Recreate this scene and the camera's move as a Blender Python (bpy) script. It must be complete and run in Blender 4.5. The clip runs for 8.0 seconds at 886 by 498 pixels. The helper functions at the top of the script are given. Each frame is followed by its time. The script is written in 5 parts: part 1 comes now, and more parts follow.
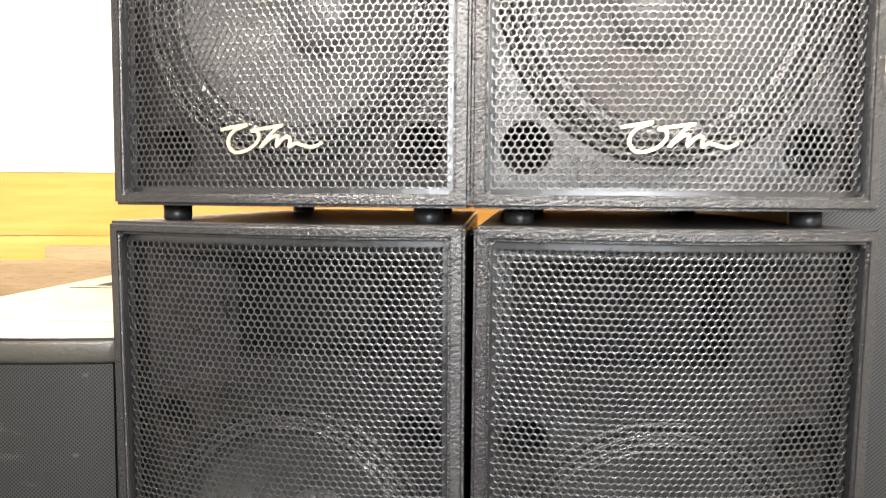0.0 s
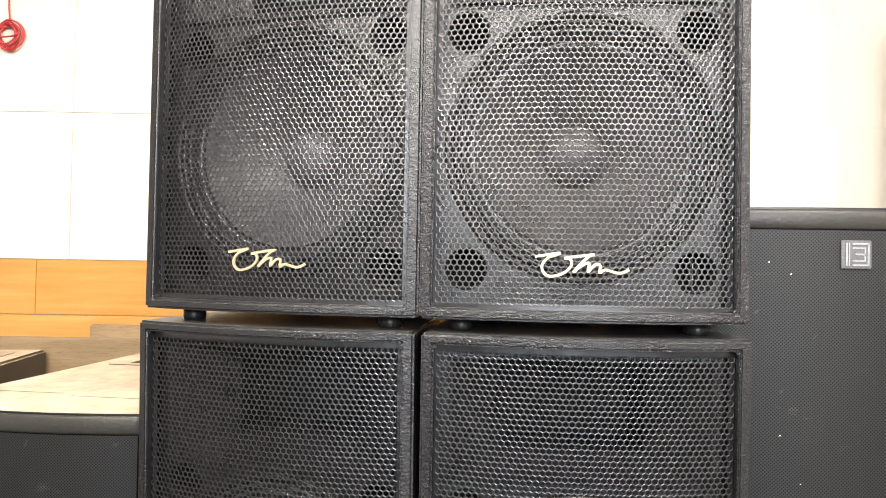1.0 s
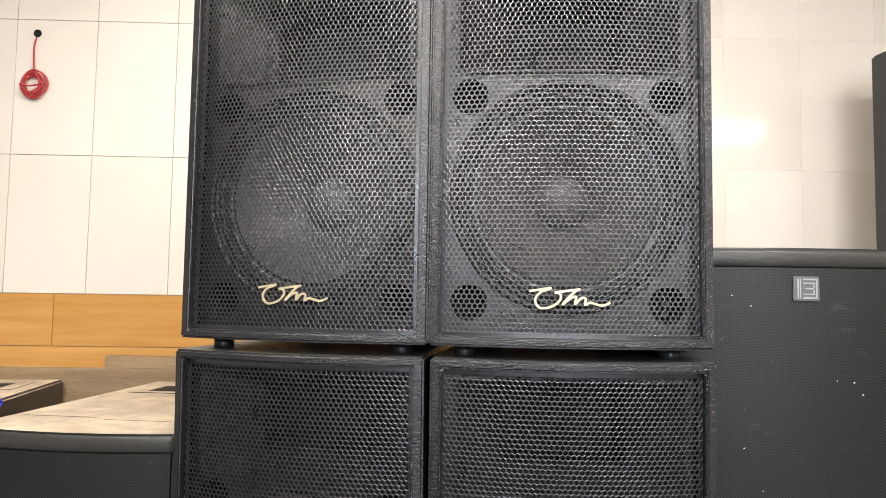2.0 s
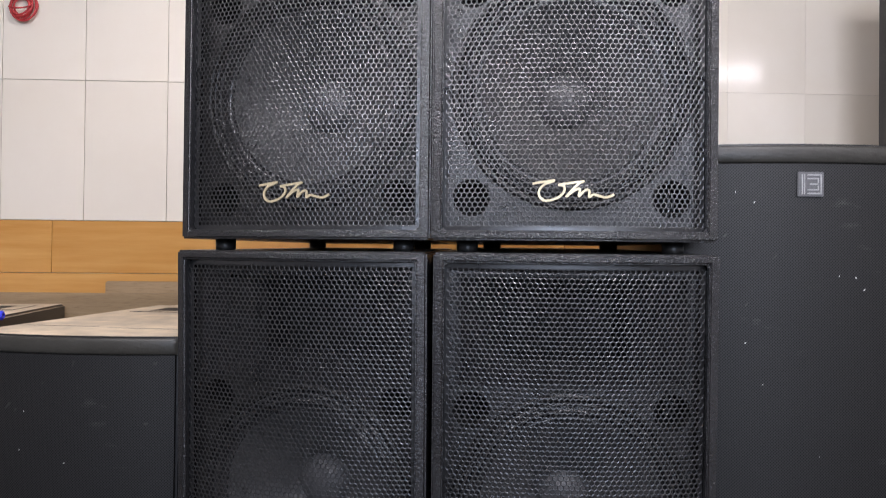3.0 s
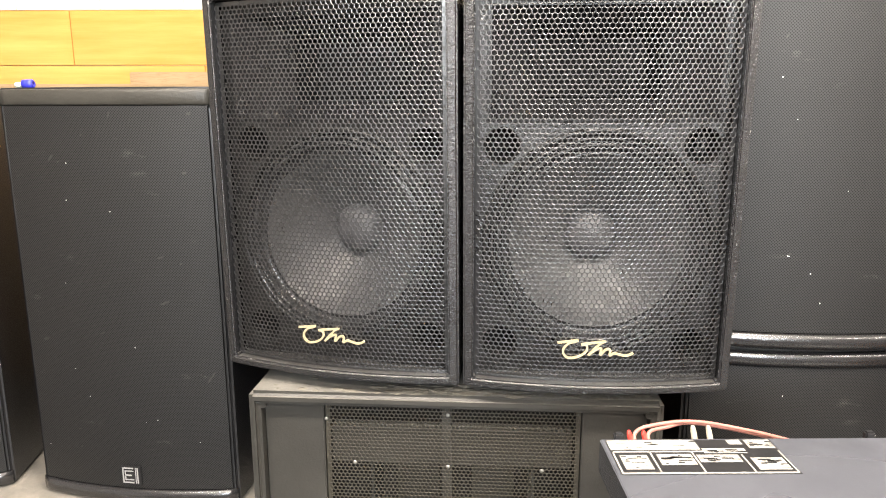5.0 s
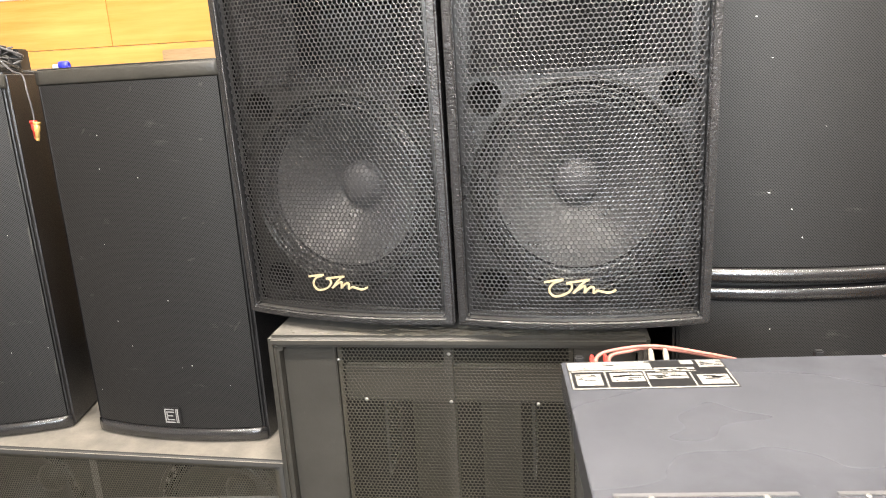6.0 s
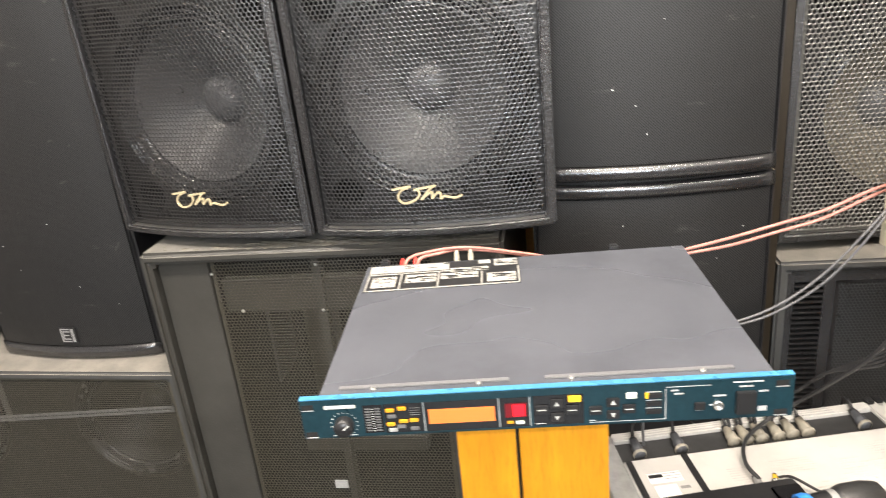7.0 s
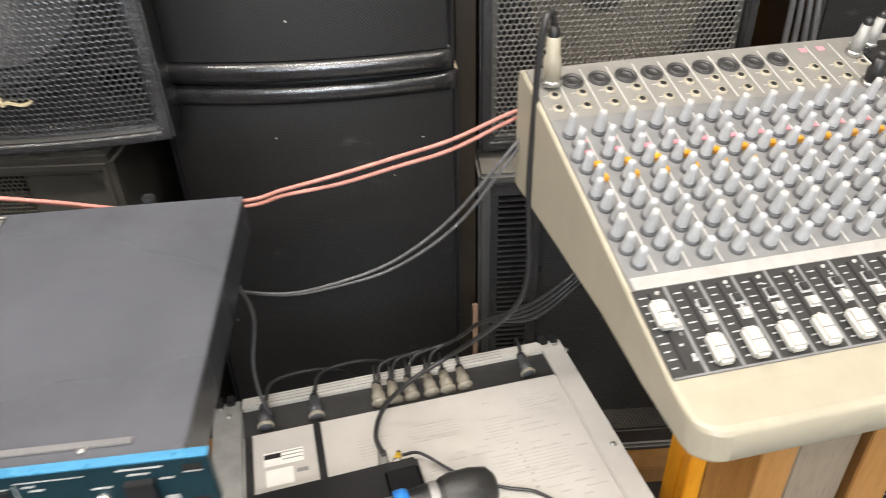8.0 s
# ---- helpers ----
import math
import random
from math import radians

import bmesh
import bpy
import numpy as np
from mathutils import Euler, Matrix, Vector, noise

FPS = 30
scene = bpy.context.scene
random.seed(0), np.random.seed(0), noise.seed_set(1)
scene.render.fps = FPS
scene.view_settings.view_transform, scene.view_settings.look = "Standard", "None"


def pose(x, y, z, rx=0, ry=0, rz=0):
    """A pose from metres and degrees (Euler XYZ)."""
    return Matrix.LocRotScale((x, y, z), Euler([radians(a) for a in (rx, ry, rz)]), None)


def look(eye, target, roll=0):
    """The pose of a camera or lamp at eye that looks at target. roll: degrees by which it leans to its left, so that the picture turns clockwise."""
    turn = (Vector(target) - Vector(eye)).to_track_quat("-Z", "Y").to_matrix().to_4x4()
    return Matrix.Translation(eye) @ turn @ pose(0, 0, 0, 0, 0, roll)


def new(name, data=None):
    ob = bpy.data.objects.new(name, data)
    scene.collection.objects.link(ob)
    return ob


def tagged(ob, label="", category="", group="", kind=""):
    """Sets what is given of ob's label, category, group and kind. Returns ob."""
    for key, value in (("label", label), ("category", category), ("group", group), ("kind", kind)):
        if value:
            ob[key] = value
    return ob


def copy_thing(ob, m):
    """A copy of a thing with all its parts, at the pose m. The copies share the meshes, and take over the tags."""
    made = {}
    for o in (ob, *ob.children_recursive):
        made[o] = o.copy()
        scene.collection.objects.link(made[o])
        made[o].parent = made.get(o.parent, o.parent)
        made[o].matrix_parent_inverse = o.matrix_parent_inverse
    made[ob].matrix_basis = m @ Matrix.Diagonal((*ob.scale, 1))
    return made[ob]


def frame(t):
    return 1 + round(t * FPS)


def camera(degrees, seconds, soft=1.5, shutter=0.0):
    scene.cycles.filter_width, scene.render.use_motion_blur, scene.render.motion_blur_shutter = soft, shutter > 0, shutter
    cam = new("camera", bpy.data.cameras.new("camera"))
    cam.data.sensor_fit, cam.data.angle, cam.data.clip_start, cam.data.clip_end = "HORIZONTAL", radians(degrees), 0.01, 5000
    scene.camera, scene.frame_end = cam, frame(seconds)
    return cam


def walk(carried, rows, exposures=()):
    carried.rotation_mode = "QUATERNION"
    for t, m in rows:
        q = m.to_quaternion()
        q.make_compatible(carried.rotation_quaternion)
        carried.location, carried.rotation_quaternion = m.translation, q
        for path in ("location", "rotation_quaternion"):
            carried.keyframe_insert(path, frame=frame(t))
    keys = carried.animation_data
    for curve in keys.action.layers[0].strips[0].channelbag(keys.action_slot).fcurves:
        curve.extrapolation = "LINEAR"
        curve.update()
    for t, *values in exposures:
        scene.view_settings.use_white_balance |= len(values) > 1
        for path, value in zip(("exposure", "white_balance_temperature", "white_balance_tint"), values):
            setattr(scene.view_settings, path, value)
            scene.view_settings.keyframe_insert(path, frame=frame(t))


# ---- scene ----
cam = camera(64.0, 8.0, soft=0.8, shutter=0.2)
PATH = [
    (0, (-0.002, 0.032, 1.483), (0.126, 2.023, 1.346), 0.5),
    (0.5, (0.095, -0.088, 1.55), (0.143, 1.91, 1.488), 0.9),
    (1, (0.103, -0.181, 1.551), (0.122, 1.818, 1.594), 1.0),
    (2.3, (0.061, -0.342, 1.552), (0.134, 1.652, 1.691), 0.7),
    (2.5, (0.066, -0.339, 1.537), (0.142, 1.656, 1.661), 0.6),
    (3, (0.059, -0.318, 1.449), (0.13, 1.68, 1.467), 0.6),
    (3.5, (0.043, -0.313, 1.376), (0.102, 1.684, 1.277), 0.5),
    (4, (0.048, -0.321, 1.313), (0.096, 1.666, 1.09), 0.4),
    (4.5, (0.046, -0.331, 1.266), (0.088, 1.644, 0.957), 0.2),
    (4.7, (0.042, -0.328, 1.262), (0.076, 1.641, 0.917), 0.2),
    (5.8, (0.101, -0.412, 1.26), (-0.008, 1.526, 0.776), -2.7),
    (6, (0.166, -0.428, 1.245), (0.009, 1.506, 0.758), -3.3),
    (6.5, (0.314, -0.454, 1.231), (0.079, 1.448, 0.657), -5.1),
    (7, (0.437, -0.43, 1.222), (0.272, 1.428, 0.502), -5.9),
    (7.5, (0.617, -0.308, 1.197), (0.633, 1.483, 0.306), -4.8),
    (8, (0.816, -0.158, 1.191), (0.995, 1.501, 0.089), -1.7),
]
EXPOSURES = [(0, 1.42, 7250, 14), (0.5, 1.02, 7150, 14), (1.0, 0.66, 7000, 14), (2.3, -0.1, 6600, 15), (3.0, -0.42, 6150, 20), (3.5, 0.32, 6450, 15), (4.0, 1.05, 7200, 15), (4.5, 1.36, 7450, 15), (6.0, 1.3, 7350, 14), (7.0, 1.06, 7300, 14), (7.5, 0.78, 7150, 13), (8.0, 0.4, 7000, 13)]
walk(cam, [(t, look(eye, target, roll)) for t, eye, target, roll in PATH], EXPOSURES)

# ---- light: a dim room sky and three rows of ceiling tubes ----
world = bpy.data.worlds.new("world")
scene.world = world
world.use_nodes = True
world.node_tree.nodes["Background"].inputs[0].default_value = (0.9, 0.95, 1.0, 1)
world.node_tree.nodes["Background"].inputs[1].default_value = 0.02

CEIL = 2.9
FLOOR = -0.22
# The tube at y 0.9 is added to brighten the back wall.
TUBES = [(-0.75, -0.35, 38), (0.75, -0.35, 31), (0.0, 0.9, 18), (2.4, -1.05, 20), (0.5, -2.3, 52), (0.7, -3.7, 28)]

# daylight through the shop window behind the camera
DOOR_X0, DOOR_X1, DOOR_LOW, DOOR_TOP = -1.0, 1.6, 1.8, 2.87
day = bpy.data.lights.new("shop_window_daylight", "AREA")
day.shape, day.size, day.size_y, day.energy = "RECTANGLE", DOOR_X1 - DOOR_X0 - 0.04, DOOR_TOP - DOOR_LOW - 0.04, 115
day.color = (0.72, 0.86, 1.0)
day_ob = new("shop_window_daylight", day)
day_ob.matrix_basis = look(((DOOR_X0 + DOOR_X1) / 2, -5.02, (DOOR_TOP + DOOR_LOW) / 2), ((DOOR_X0 + DOOR_X1) / 2, 0, (DOOR_TOP + DOOR_LOW) / 2))


# ---- materials ----
def material(name, colour, rough=0.5, metal=0.0, spec=0.5):
    m = bpy.data.materials.new(name)
    m.use_nodes = True
    b = m.node_tree.nodes["Principled BSDF"]
    b.inputs["Base Color"].default_value = (*colour, 1)
    b.inputs["Roughness"].default_value = rough
    b.inputs["Metallic"].default_value = metal
    b.inputs["Specular IOR Level"].default_value = spec
    return m, m.node_tree.nodes, m.node_tree.links, b


def coords(n, l, scale=(1, 1, 1)):
    c = n.new("ShaderNodeTexCoord")
    mp = n.new("ShaderNodeMapping")
    mp.inputs["Scale"].default_value = scale
    l.new(c.outputs["Object"], mp.inputs[0])
    return mp.outputs[0]


def noise_tex(n, l, vec, scale, detail=4, rough=0.55):
    t = n.new("ShaderNodeTexNoise")
    t.inputs["Scale"].default_value = scale
    t.inputs["Detail"].default_value = detail
    t.inputs["Roughness"].default_value = rough
    l.new(vec, t.inputs["Vector"])
    return t.outputs["Fac"]


def ramp(n, l, fac, stops):
    r = n.new("ShaderNodeValToRGB")
    e = r.color_ramp.elements
    while len(e) < len(stops):
        e.new(0.5)
    for k, (p, c) in zip(e, stops):
        k.position = p
        k.color = (*c, 1) if len(c) == 3 else c
    l.new(fac, r.inputs[0])
    return r.outputs[0]


def mix(n, l, fac, a, b):
    x = n.new("ShaderNodeMix")
    x.data_type = "RGBA"
    for sock, v in ((x.inputs[0], fac), (x.inputs[6], a), (x.inputs[7], b)):
        if isinstance(v, (int, float)):
            sock.default_value = v
        elif isinstance(v, tuple):
            sock.default_value = (*v, 1)
        else:
            l.new(v, sock)
    return x.outputs[2]


def maths(n, l, op, a, b=0.0):
    x = n.new("ShaderNodeMath")
    x.operation = op
    x.use_clamp = op in ("MULTIPLY_ADD",)
    for sock, v in zip(x.inputs, (a, b)):
        if isinstance(v, (int, float)):
            sock.default_value = v
        else:
            l.new(v, sock)
    return x.outputs[0]


def bump(n, l, b, height, strength, dist=0.001):
    u = n.new("ShaderNodeBump")
    u.inputs["Strength"].default_value = strength
    u.inputs["Distance"].default_value = dist
    l.new(height, u.inputs["Height"])
    l.new(u.outputs[0], b.inputs["Normal"])


def up_mask(n, l, lo=0.96, hi=0.995):
    g = n.new("ShaderNodeNewGeometry")
    s = n.new("ShaderNodeSeparateXYZ")
    l.new(g.outputs["True Normal"], s.inputs[0])
    r = n.new("ShaderNodeMapRange")
    r.inputs[1].default_value, r.inputs[2].default_value = lo, hi
    l.new(s.outputs[2], r.inputs[0])
    return r.outputs[0]


def cabinet_mat(name, base, dust=None, dust_amount=0.0, rough=0.42, grain=420, relief=0.55):
    """Textured speaker paint: fine pebble relief, scuffs, settled dust on upward faces."""
    m, n, l, b = material(name, base, rough)
    v = coords(n, l)
    fine = noise_tex(n, l, v, grain, 3, 0.6)
    big = noise_tex(n, l, v, 6, 5, 0.65)
    scuff = noise_tex(n, l, coords(n, l, (60, 60, 9)), 1.5, 6, 0.7)
    col = mix(n, l, ramp(n, l, big, [(0.35, (0, 0, 0)), (0.75, (1, 1, 1))]), base, tuple(min(1, c * 1.5 + 0.002) for c in base))
    col = mix(n, l, ramp(n, l, scuff, [(0.68, (0, 0, 0)), (0.80, (0.5, 0.5, 0.5))]), col, (0.16, 0.155, 0.14))
    if dust:
        patch = ramp(n, l, noise_tex(n, l, v, 9, 6, 0.7), [(0.30, (0.45, 0.45, 0.45)), (0.62, (1, 1, 1))])
        f = maths(n, l, "MULTIPLY", maths(n, l, "MULTIPLY", up_mask(n, l), patch), dust_amount)
        col = mix(n, l, f, col, dust)
        rr = maths(n, l, "ADD", maths(n, l, "MULTIPLY", f, 0.4), rough)
        l.new(rr, b.inputs["Roughness"])
    l.new(col, b.inputs["Base Color"])
    bump(n, l, b, fine, relief, 0.0018)
    return m


M = {}
M["cab"] = cabinet_mat("black pebble paint", (0.012, 0.012, 0.013), (0.30, 0.29, 0.27), 0.22, 0.27, 260, 1.0)
M["cab_old"] = cabinet_mat("worn black paint", (0.033, 0.032, 0.0285), (0.36, 0.345, 0.31), 0.5, 0.4, 200, 0.3)
M["cab_smooth"] = cabinet_mat("satin black paint", (0.005, 0.005, 0.006), (0.74, 0.61, 0.44), 0.96, 0.3, 500, 0.25)
M["satin"] = cabinet_mat("clean satin black paint", (0.010, 0.010, 0.011), None, 0, 0.28, 420, 0.3)
M["satin"].node_tree.nodes["Principled BSDF"].inputs["IOR"].default_value = 1.7
M["lip_dusty"] = cabinet_mat("dusty black edge paint", (0.030, 0.0285, 0.024), (0.5, 0.44, 0.34), 0.4, 0.4, 160, 0.4)
M["lip"] = cabinet_mat("glossy black edge paint", (0.012, 0.012, 0.013), None, 0, 0.2, 160, 0.35)
M["lip"].node_tree.nodes["Principled BSDF"].inputs["IOR"].default_value = 1.8
M["cab_grey"] = cabinet_mat("grey dusty paint", (0.04, 0.04, 0.039), (0.27, 0.25, 0.215), 0.85, 0.55, 300, 0.3)
M["baffle"] = cabinet_mat("black baffle paint", (0.012, 0.012, 0.013), None, 0, 0.55, 350, 0.4)


M["front_board"] = cabinet_mat("glossy black front board", (0.0065, 0.0065, 0.007), None, 0, 0.3, 300, 0.5)
M["front_board"].node_tree.nodes["Principled BSDF"].inputs["IOR"].default_value = 1.8


def plain(name, colour, rough=0.5, metal=0.0, var=0.15, scale=40, relief=0.1, spec=0.5):
    m, n, l, b = material(name, colour, rough, metal, spec)
    v = coords(n, l)
    f = noise_tex(n, l, v, scale, 5, 0.6)
    g = noise_tex(n, l, v, scale * 0.12, 4, 0.6)
    lo = tuple(c * (1 - var) for c in colour)
    hi = tuple(min(1, c * (1 + var)) for c in colour)
    c1 = ramp(n, l, f, [(0.3, lo), (0.7, hi)])
    c2 = mix(n, l, maths(n, l, "MULTIPLY", g, var * 1.5), c1, tuple(c * 0.55 for c in colour))
    l.new(c2, b.inputs["Base Color"])
    rr = ramp(n, l, g, [(0.3, (max(0.03, rough - 0.08),) * 3), (0.7, (min(1, rough + 0.08),) * 3)])
    l.new(rr, b.inputs["Roughness"])
    if relief:
        bump(n, l, b, f, relief, 0.0005)
    return m


M["grille"] = plain("black powder-coated steel", (0.010, 0.010, 0.011), 0.33, 0.0, 0.2, 300, 0.0, 0.9)
M["grille"].node_tree.nodes["Principled BSDF"].inputs["IOR"].default_value = 1.7
M["cab"].node_tree.nodes["Principled BSDF"].inputs["IOR"].default_value = 1.75
M["grille_old"] = plain("dull black steel", (0.058, 0.053, 0.041), 0.38, 0.0, 0.3, 200, 0.15)
M["grille_worn"] = plain("worn grey steel mesh", (0.15, 0.147, 0.138), 0.34, 0.35, 0.3, 150, 0.2)
M["cone"] = plain("dark paper cone", (0.092, 0.092, 0.094), 0.4, 0, 0.12, 160, 0.08)
M["cone_light"] = plain("grey paper cone", (0.17, 0.152, 0.12), 0.7, 0, 0.15, 160, 0.35)
M["cap"] = plain("grey dust cap", (0.11, 0.11, 0.115), 0.42, 0, 0.12, 120, 0.05)
M["rubber"] = plain("black rubber", (0.02, 0.02, 0.02), 0.3, 0, 0.2, 200, 0.1)
M["surround"] = plain("glossy rubber roll", (0.045, 0.045, 0.047), 0.24, 0, 0.2, 200, 0.1)
M["surround"].node_tree.nodes["Principled BSDF"].inputs["IOR"].default_value = 1.7
# Near-black colour puts the shade of ports, throats, slots and holes into the surface.
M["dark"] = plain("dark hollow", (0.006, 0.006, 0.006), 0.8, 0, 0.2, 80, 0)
M["horn"] = plain("dark grey moulded plastic", (0.022, 0.022, 0.024), 0.3, 0, 0.15, 200, 0.1)
M["gold"] = plain("pale gold badge", (0.66, 0.56, 0.36), 0.35, 0.35, 0.12, 300, 0.05)
M["silver"] = plain("brushed silver plate", (0.45, 0.45, 0.45), 0.4, 0.4, 0.15, 300, 0.05)
M["silver_dark"] = plain("grey plate", (0.16, 0.16, 0.165), 0.45, 0.3, 0.15, 300, 0.05)
M["speck"] = plain("white paint fleck", (0.75, 0.75, 0.72), 0.7, 0, 0.2, 300, 0)
M["smudge"] = plain("pale scuff", (0.045, 0.0445, 0.042), 0.7, 0, 0.3, 300, 0)
M["screw"] = plain("zinc screw", (0.5, 0.5, 0.48), 0.35, 0.8, 0.1, 300, 0)


def mesh_cloth(name, base, pitch=0.0037):
    """Fine perforated steel seen as a texture: a staggered grid of small holes."""
    m, n, l, b = material(name, base, 0.55, 0.0, 0.4)
    v = coords(n, l, (1, 0.02, 1))
    rot = n.new("ShaderNodeMapping")
    rot.inputs["Rotation"].default_value = (0, radians(45), 0)
    l.new(v, rot.inputs[0])
    vo = n.new("ShaderNodeTexVoronoi")
    vo.inputs["Scale"].default_value = 1 / pitch
    vo.inputs["Randomness"].default_value = 0.0
    l.new(rot.outputs[0], vo.inputs["Vector"])
    hole = ramp(n, l, vo.outputs["Distance"], [(0.30, (0, 0, 0)), (0.42, (1, 1, 1))])
    big = noise_tex(n, l, coords(n, l), 3.0, 5, 0.6)
    dusty = noise_tex(n, l, coords(n, l), 16, 6, 0.7)
    col = mix(n, l, ramp(n, l, big, [(0.3, (0, 0, 0)), (0.75, (1, 1, 1))]), base, tuple(c * 1.5 for c in base))
    col = mix(n, l, ramp(n, l, dusty, [(0.58, (0, 0, 0)), (0.85, (0.04, 0.04, 0.04))]), col, (0.2, 0.19, 0.17))
    smear_v = n.new("ShaderNodeMapping")
    smear_v.inputs["Rotation"].default_value = (0, radians(-58), 0)
    smear_v.inputs["Scale"].default_value = (9, 1, 34)
    l.new(coords(n, l), smear_v.inputs[0])
    smear = noise_tex(n, l, smear_v.outputs[0], 1.0, 6, 0.62)
    where = noise_tex(n, l, coords(n, l), 4.5, 2, 0.5)
    sm = maths(n, l, "MULTIPLY", ramp(n, l, smear, [(0.60, (0, 0, 0)), (0.74, (1, 1, 1))]), ramp(n, l, where, [(0.50, (0, 0, 0)), (0.64, (0.7, 0.7, 0.7))]))
    col = mix(n, l, sm, col, (0.22, 0.215, 0.2))
    col = mix(n, l, hole, tuple(c * 0.65 for c in base), col)
    l.new(col, b.inputs["Base Color"])
    l.new(maths(n, l, "ADD", maths(n, l, "MULTIPLY", hole, 0.4), 0.33), b.inputs["Specular IOR Level"])
    b.inputs["IOR"].default_value = 1.5
    bump(n, l, b, hole, 0.07, 0.0004)
    return m


M["cloth"] = mesh_cloth("fine black perforated mesh", (0.0048, 0.0048, 0.0052))


def tile_mat(name, a, b2, rough, stretch, scale, coat=0.0):
    m, n, l, b = material(name, a, rough)
    info = n.new("ShaderNodeObjectInfo")
    shift = n.new("ShaderNodeVectorMath")
    shift.operation = "ADD"
    comb = n.new("ShaderNodeCombineXYZ")
    for k, f in enumerate((13.0, 7.0, 29.0)):
        l.new(maths(n, l, "MULTIPLY", info.outputs["Random"], f), comb.inputs[k])
    l.new(coords(n, l, stretch), shift.inputs[0])
    l.new(comb.outputs[0], shift.inputs[1])
    f = noise_tex(n, l, shift.outputs[0], scale, 6, 0.62)
    col = ramp(n, l, f, [(0.28, a), (0.5, tuple((x + y) / 2 for x, y in zip(a, b2))), (0.72, b2)])
    k = ramp(n, l, info.outputs["Random"], [(0, (0.93, 0.93, 0.93)), (1, (1, 1, 1))])
    mu = n.new("ShaderNodeMix")
    mu.data_type, mu.blend_type = "RGBA", "MULTIPLY"
    mu.inputs[0].default_value = 1.0
    l.new(col, mu.inputs[6])
    l.new(k, mu.inputs[7])
    l.new(mu.outputs[2], b.inputs["Base Color"])
    wav = noise_tex(n, l, coords(n, l), 7, 2, 0.4)
    bump(n, l, b, wav, 0.12, 0.004)
    return m


M["tile"] = tile_mat("glossy white wall tile", (0.85, 0.77, 0.645), (0.89, 0.82, 0.71), 0.12, (1, 1, 1), 3)
M["wood_tile"] = tile_mat("wood-look wall tile", (0.56, 0.255, 0.055), (0.70, 0.38, 0.115), 0.25, (1.2, 1, 16), 2.2)
M["grout"] = plain("grey grout", (0.66, 0.60, 0.51), 0.9, 0, 0.15, 60, 0.2)
M["plaster"] = plain("white plaster", (0.75, 0.74, 0.72), 0.85, 0, 0.05, 20, 0.2)
M["side_wall"] = plain("pale wall paint", (0.45, 0.43, 0.41), 0.8, 0, 0.3, 4, 0.2)
M["back_wall"] = plain("dim wall paint", (0.22, 0.21, 0.20), 0.8, 0, 0.2, 4, 0.2)
M["floor"] = plain("dark floor tile", (0.032, 0.031, 0.03), 0.35, 0, 0.15, 8, 0.1)


def wood(name, a, b2, rough=0.4, stretch=(9, 9, 1.0), scale=3.0):
    m, n, l, b = material(name, a, rough)
    v = coords(n, l, stretch)
    f = noise_tex(n, l, v, scale, 6, 0.65)
    g = noise_tex(n, l, coords(n, l, tuple(s * 5 for s in stretch)), scale * 2, 4, 0.7)
    col = ramp(n, l, f, [(0.3, a), (0.68, b2)])
    col = mix(n, l, ramp(n, l, g, [(0.5, (0, 0, 0)), (0.8, (0.6, 0.6, 0.6))]), col, tuple(c * 0.5 for c in a))
    l.new(col, b.inputs["Base Color"])
    bump(n, l, b, g, 0.15, 0.0008)
    return m


M["wood_orange"] = wood("varnished orange pine", (0.54, 0.20, 0.008), (0.72, 0.32, 0.016))
M["wood_brown"] = wood("varnished brown board", (0.17, 0.07, 0.015), (0.28, 0.13, 0.035), 0.22)
M["wood_reflect"] = wood("greyish varnished board", (0.24, 0.19, 0.14), (0.34, 0.28, 0.21), 0.2)
M["wood_light"] = wood("tan varnished board", (0.36, 0.17, 0.05), (0.48, 0.25, 0.09))
M["wood_dark"] = wood("dark stained board", (0.012, 0.008, 0.0035), (0.022, 0.015, 0.007), 0.45)
M["wood_tan"] = wood("pale tan slat", (0.30, 0.19, 0.13), (0.42, 0.29, 0.21), 0.5)
M["dust"] = plain("grey-beige dust", (0.19, 0.175, 0.145), 0.95, 0, 0.3, 200, 0.4)
M["board_grey"] = wood("weathered brown board", (0.26, 0.17, 0.085), (0.40, 0.28, 0.16), 0.8, (1, 9, 9))
M["teal"] = plain("teal anodised panel", (0.009, 0.037, 0.050), 0.35, 0.3, 0.15, 200, 0.05)
M["blue_edge"] = plain("bright blue painted edge", (0.05, 0.23, 0.40), 0.3, 0.2, 0.1, 200, 0.05)
# The lid's bluish cloudy sheen is painted through the upward-face dust colour.
M["steel_black"] = cabinet_mat("black sheet steel", (0.038, 0.041, 0.048), (0.095, 0.10, 0.115), 0.6, 0.22, 700, 0.03)
_n, _l = M["steel_black"].node_tree.nodes, M["steel_black"].node_tree.links
_l.new(ramp(_n, _l, noise_tex(_n, _l, coords(_n, _l, (1, 1.8, 1)), 3.5, 2, 0.4), [(0.3, (0.24,) * 3), (0.7, (0.31,) * 3)]), _n["Principled BSDF"].inputs["Roughness"])
M["mic_mesh"] = plain("dark wire mesh", (0.035, 0.035, 0.034), 0.4, 0.2, 0.3, 400, 0.3)
M["print"] = plain("white print", (0.46, 0.47, 0.45), 0.6, 0, 0.1, 200, 0)
M["print_dim"] = plain("dim grey print", (0.12, 0.12, 0.12), 0.6, 0, 0.2, 200, 0)
M["faint_dark"] = plain("worn grey print", (0.36, 0.35, 0.335), 0.5, 0, 0.1, 60, 0)
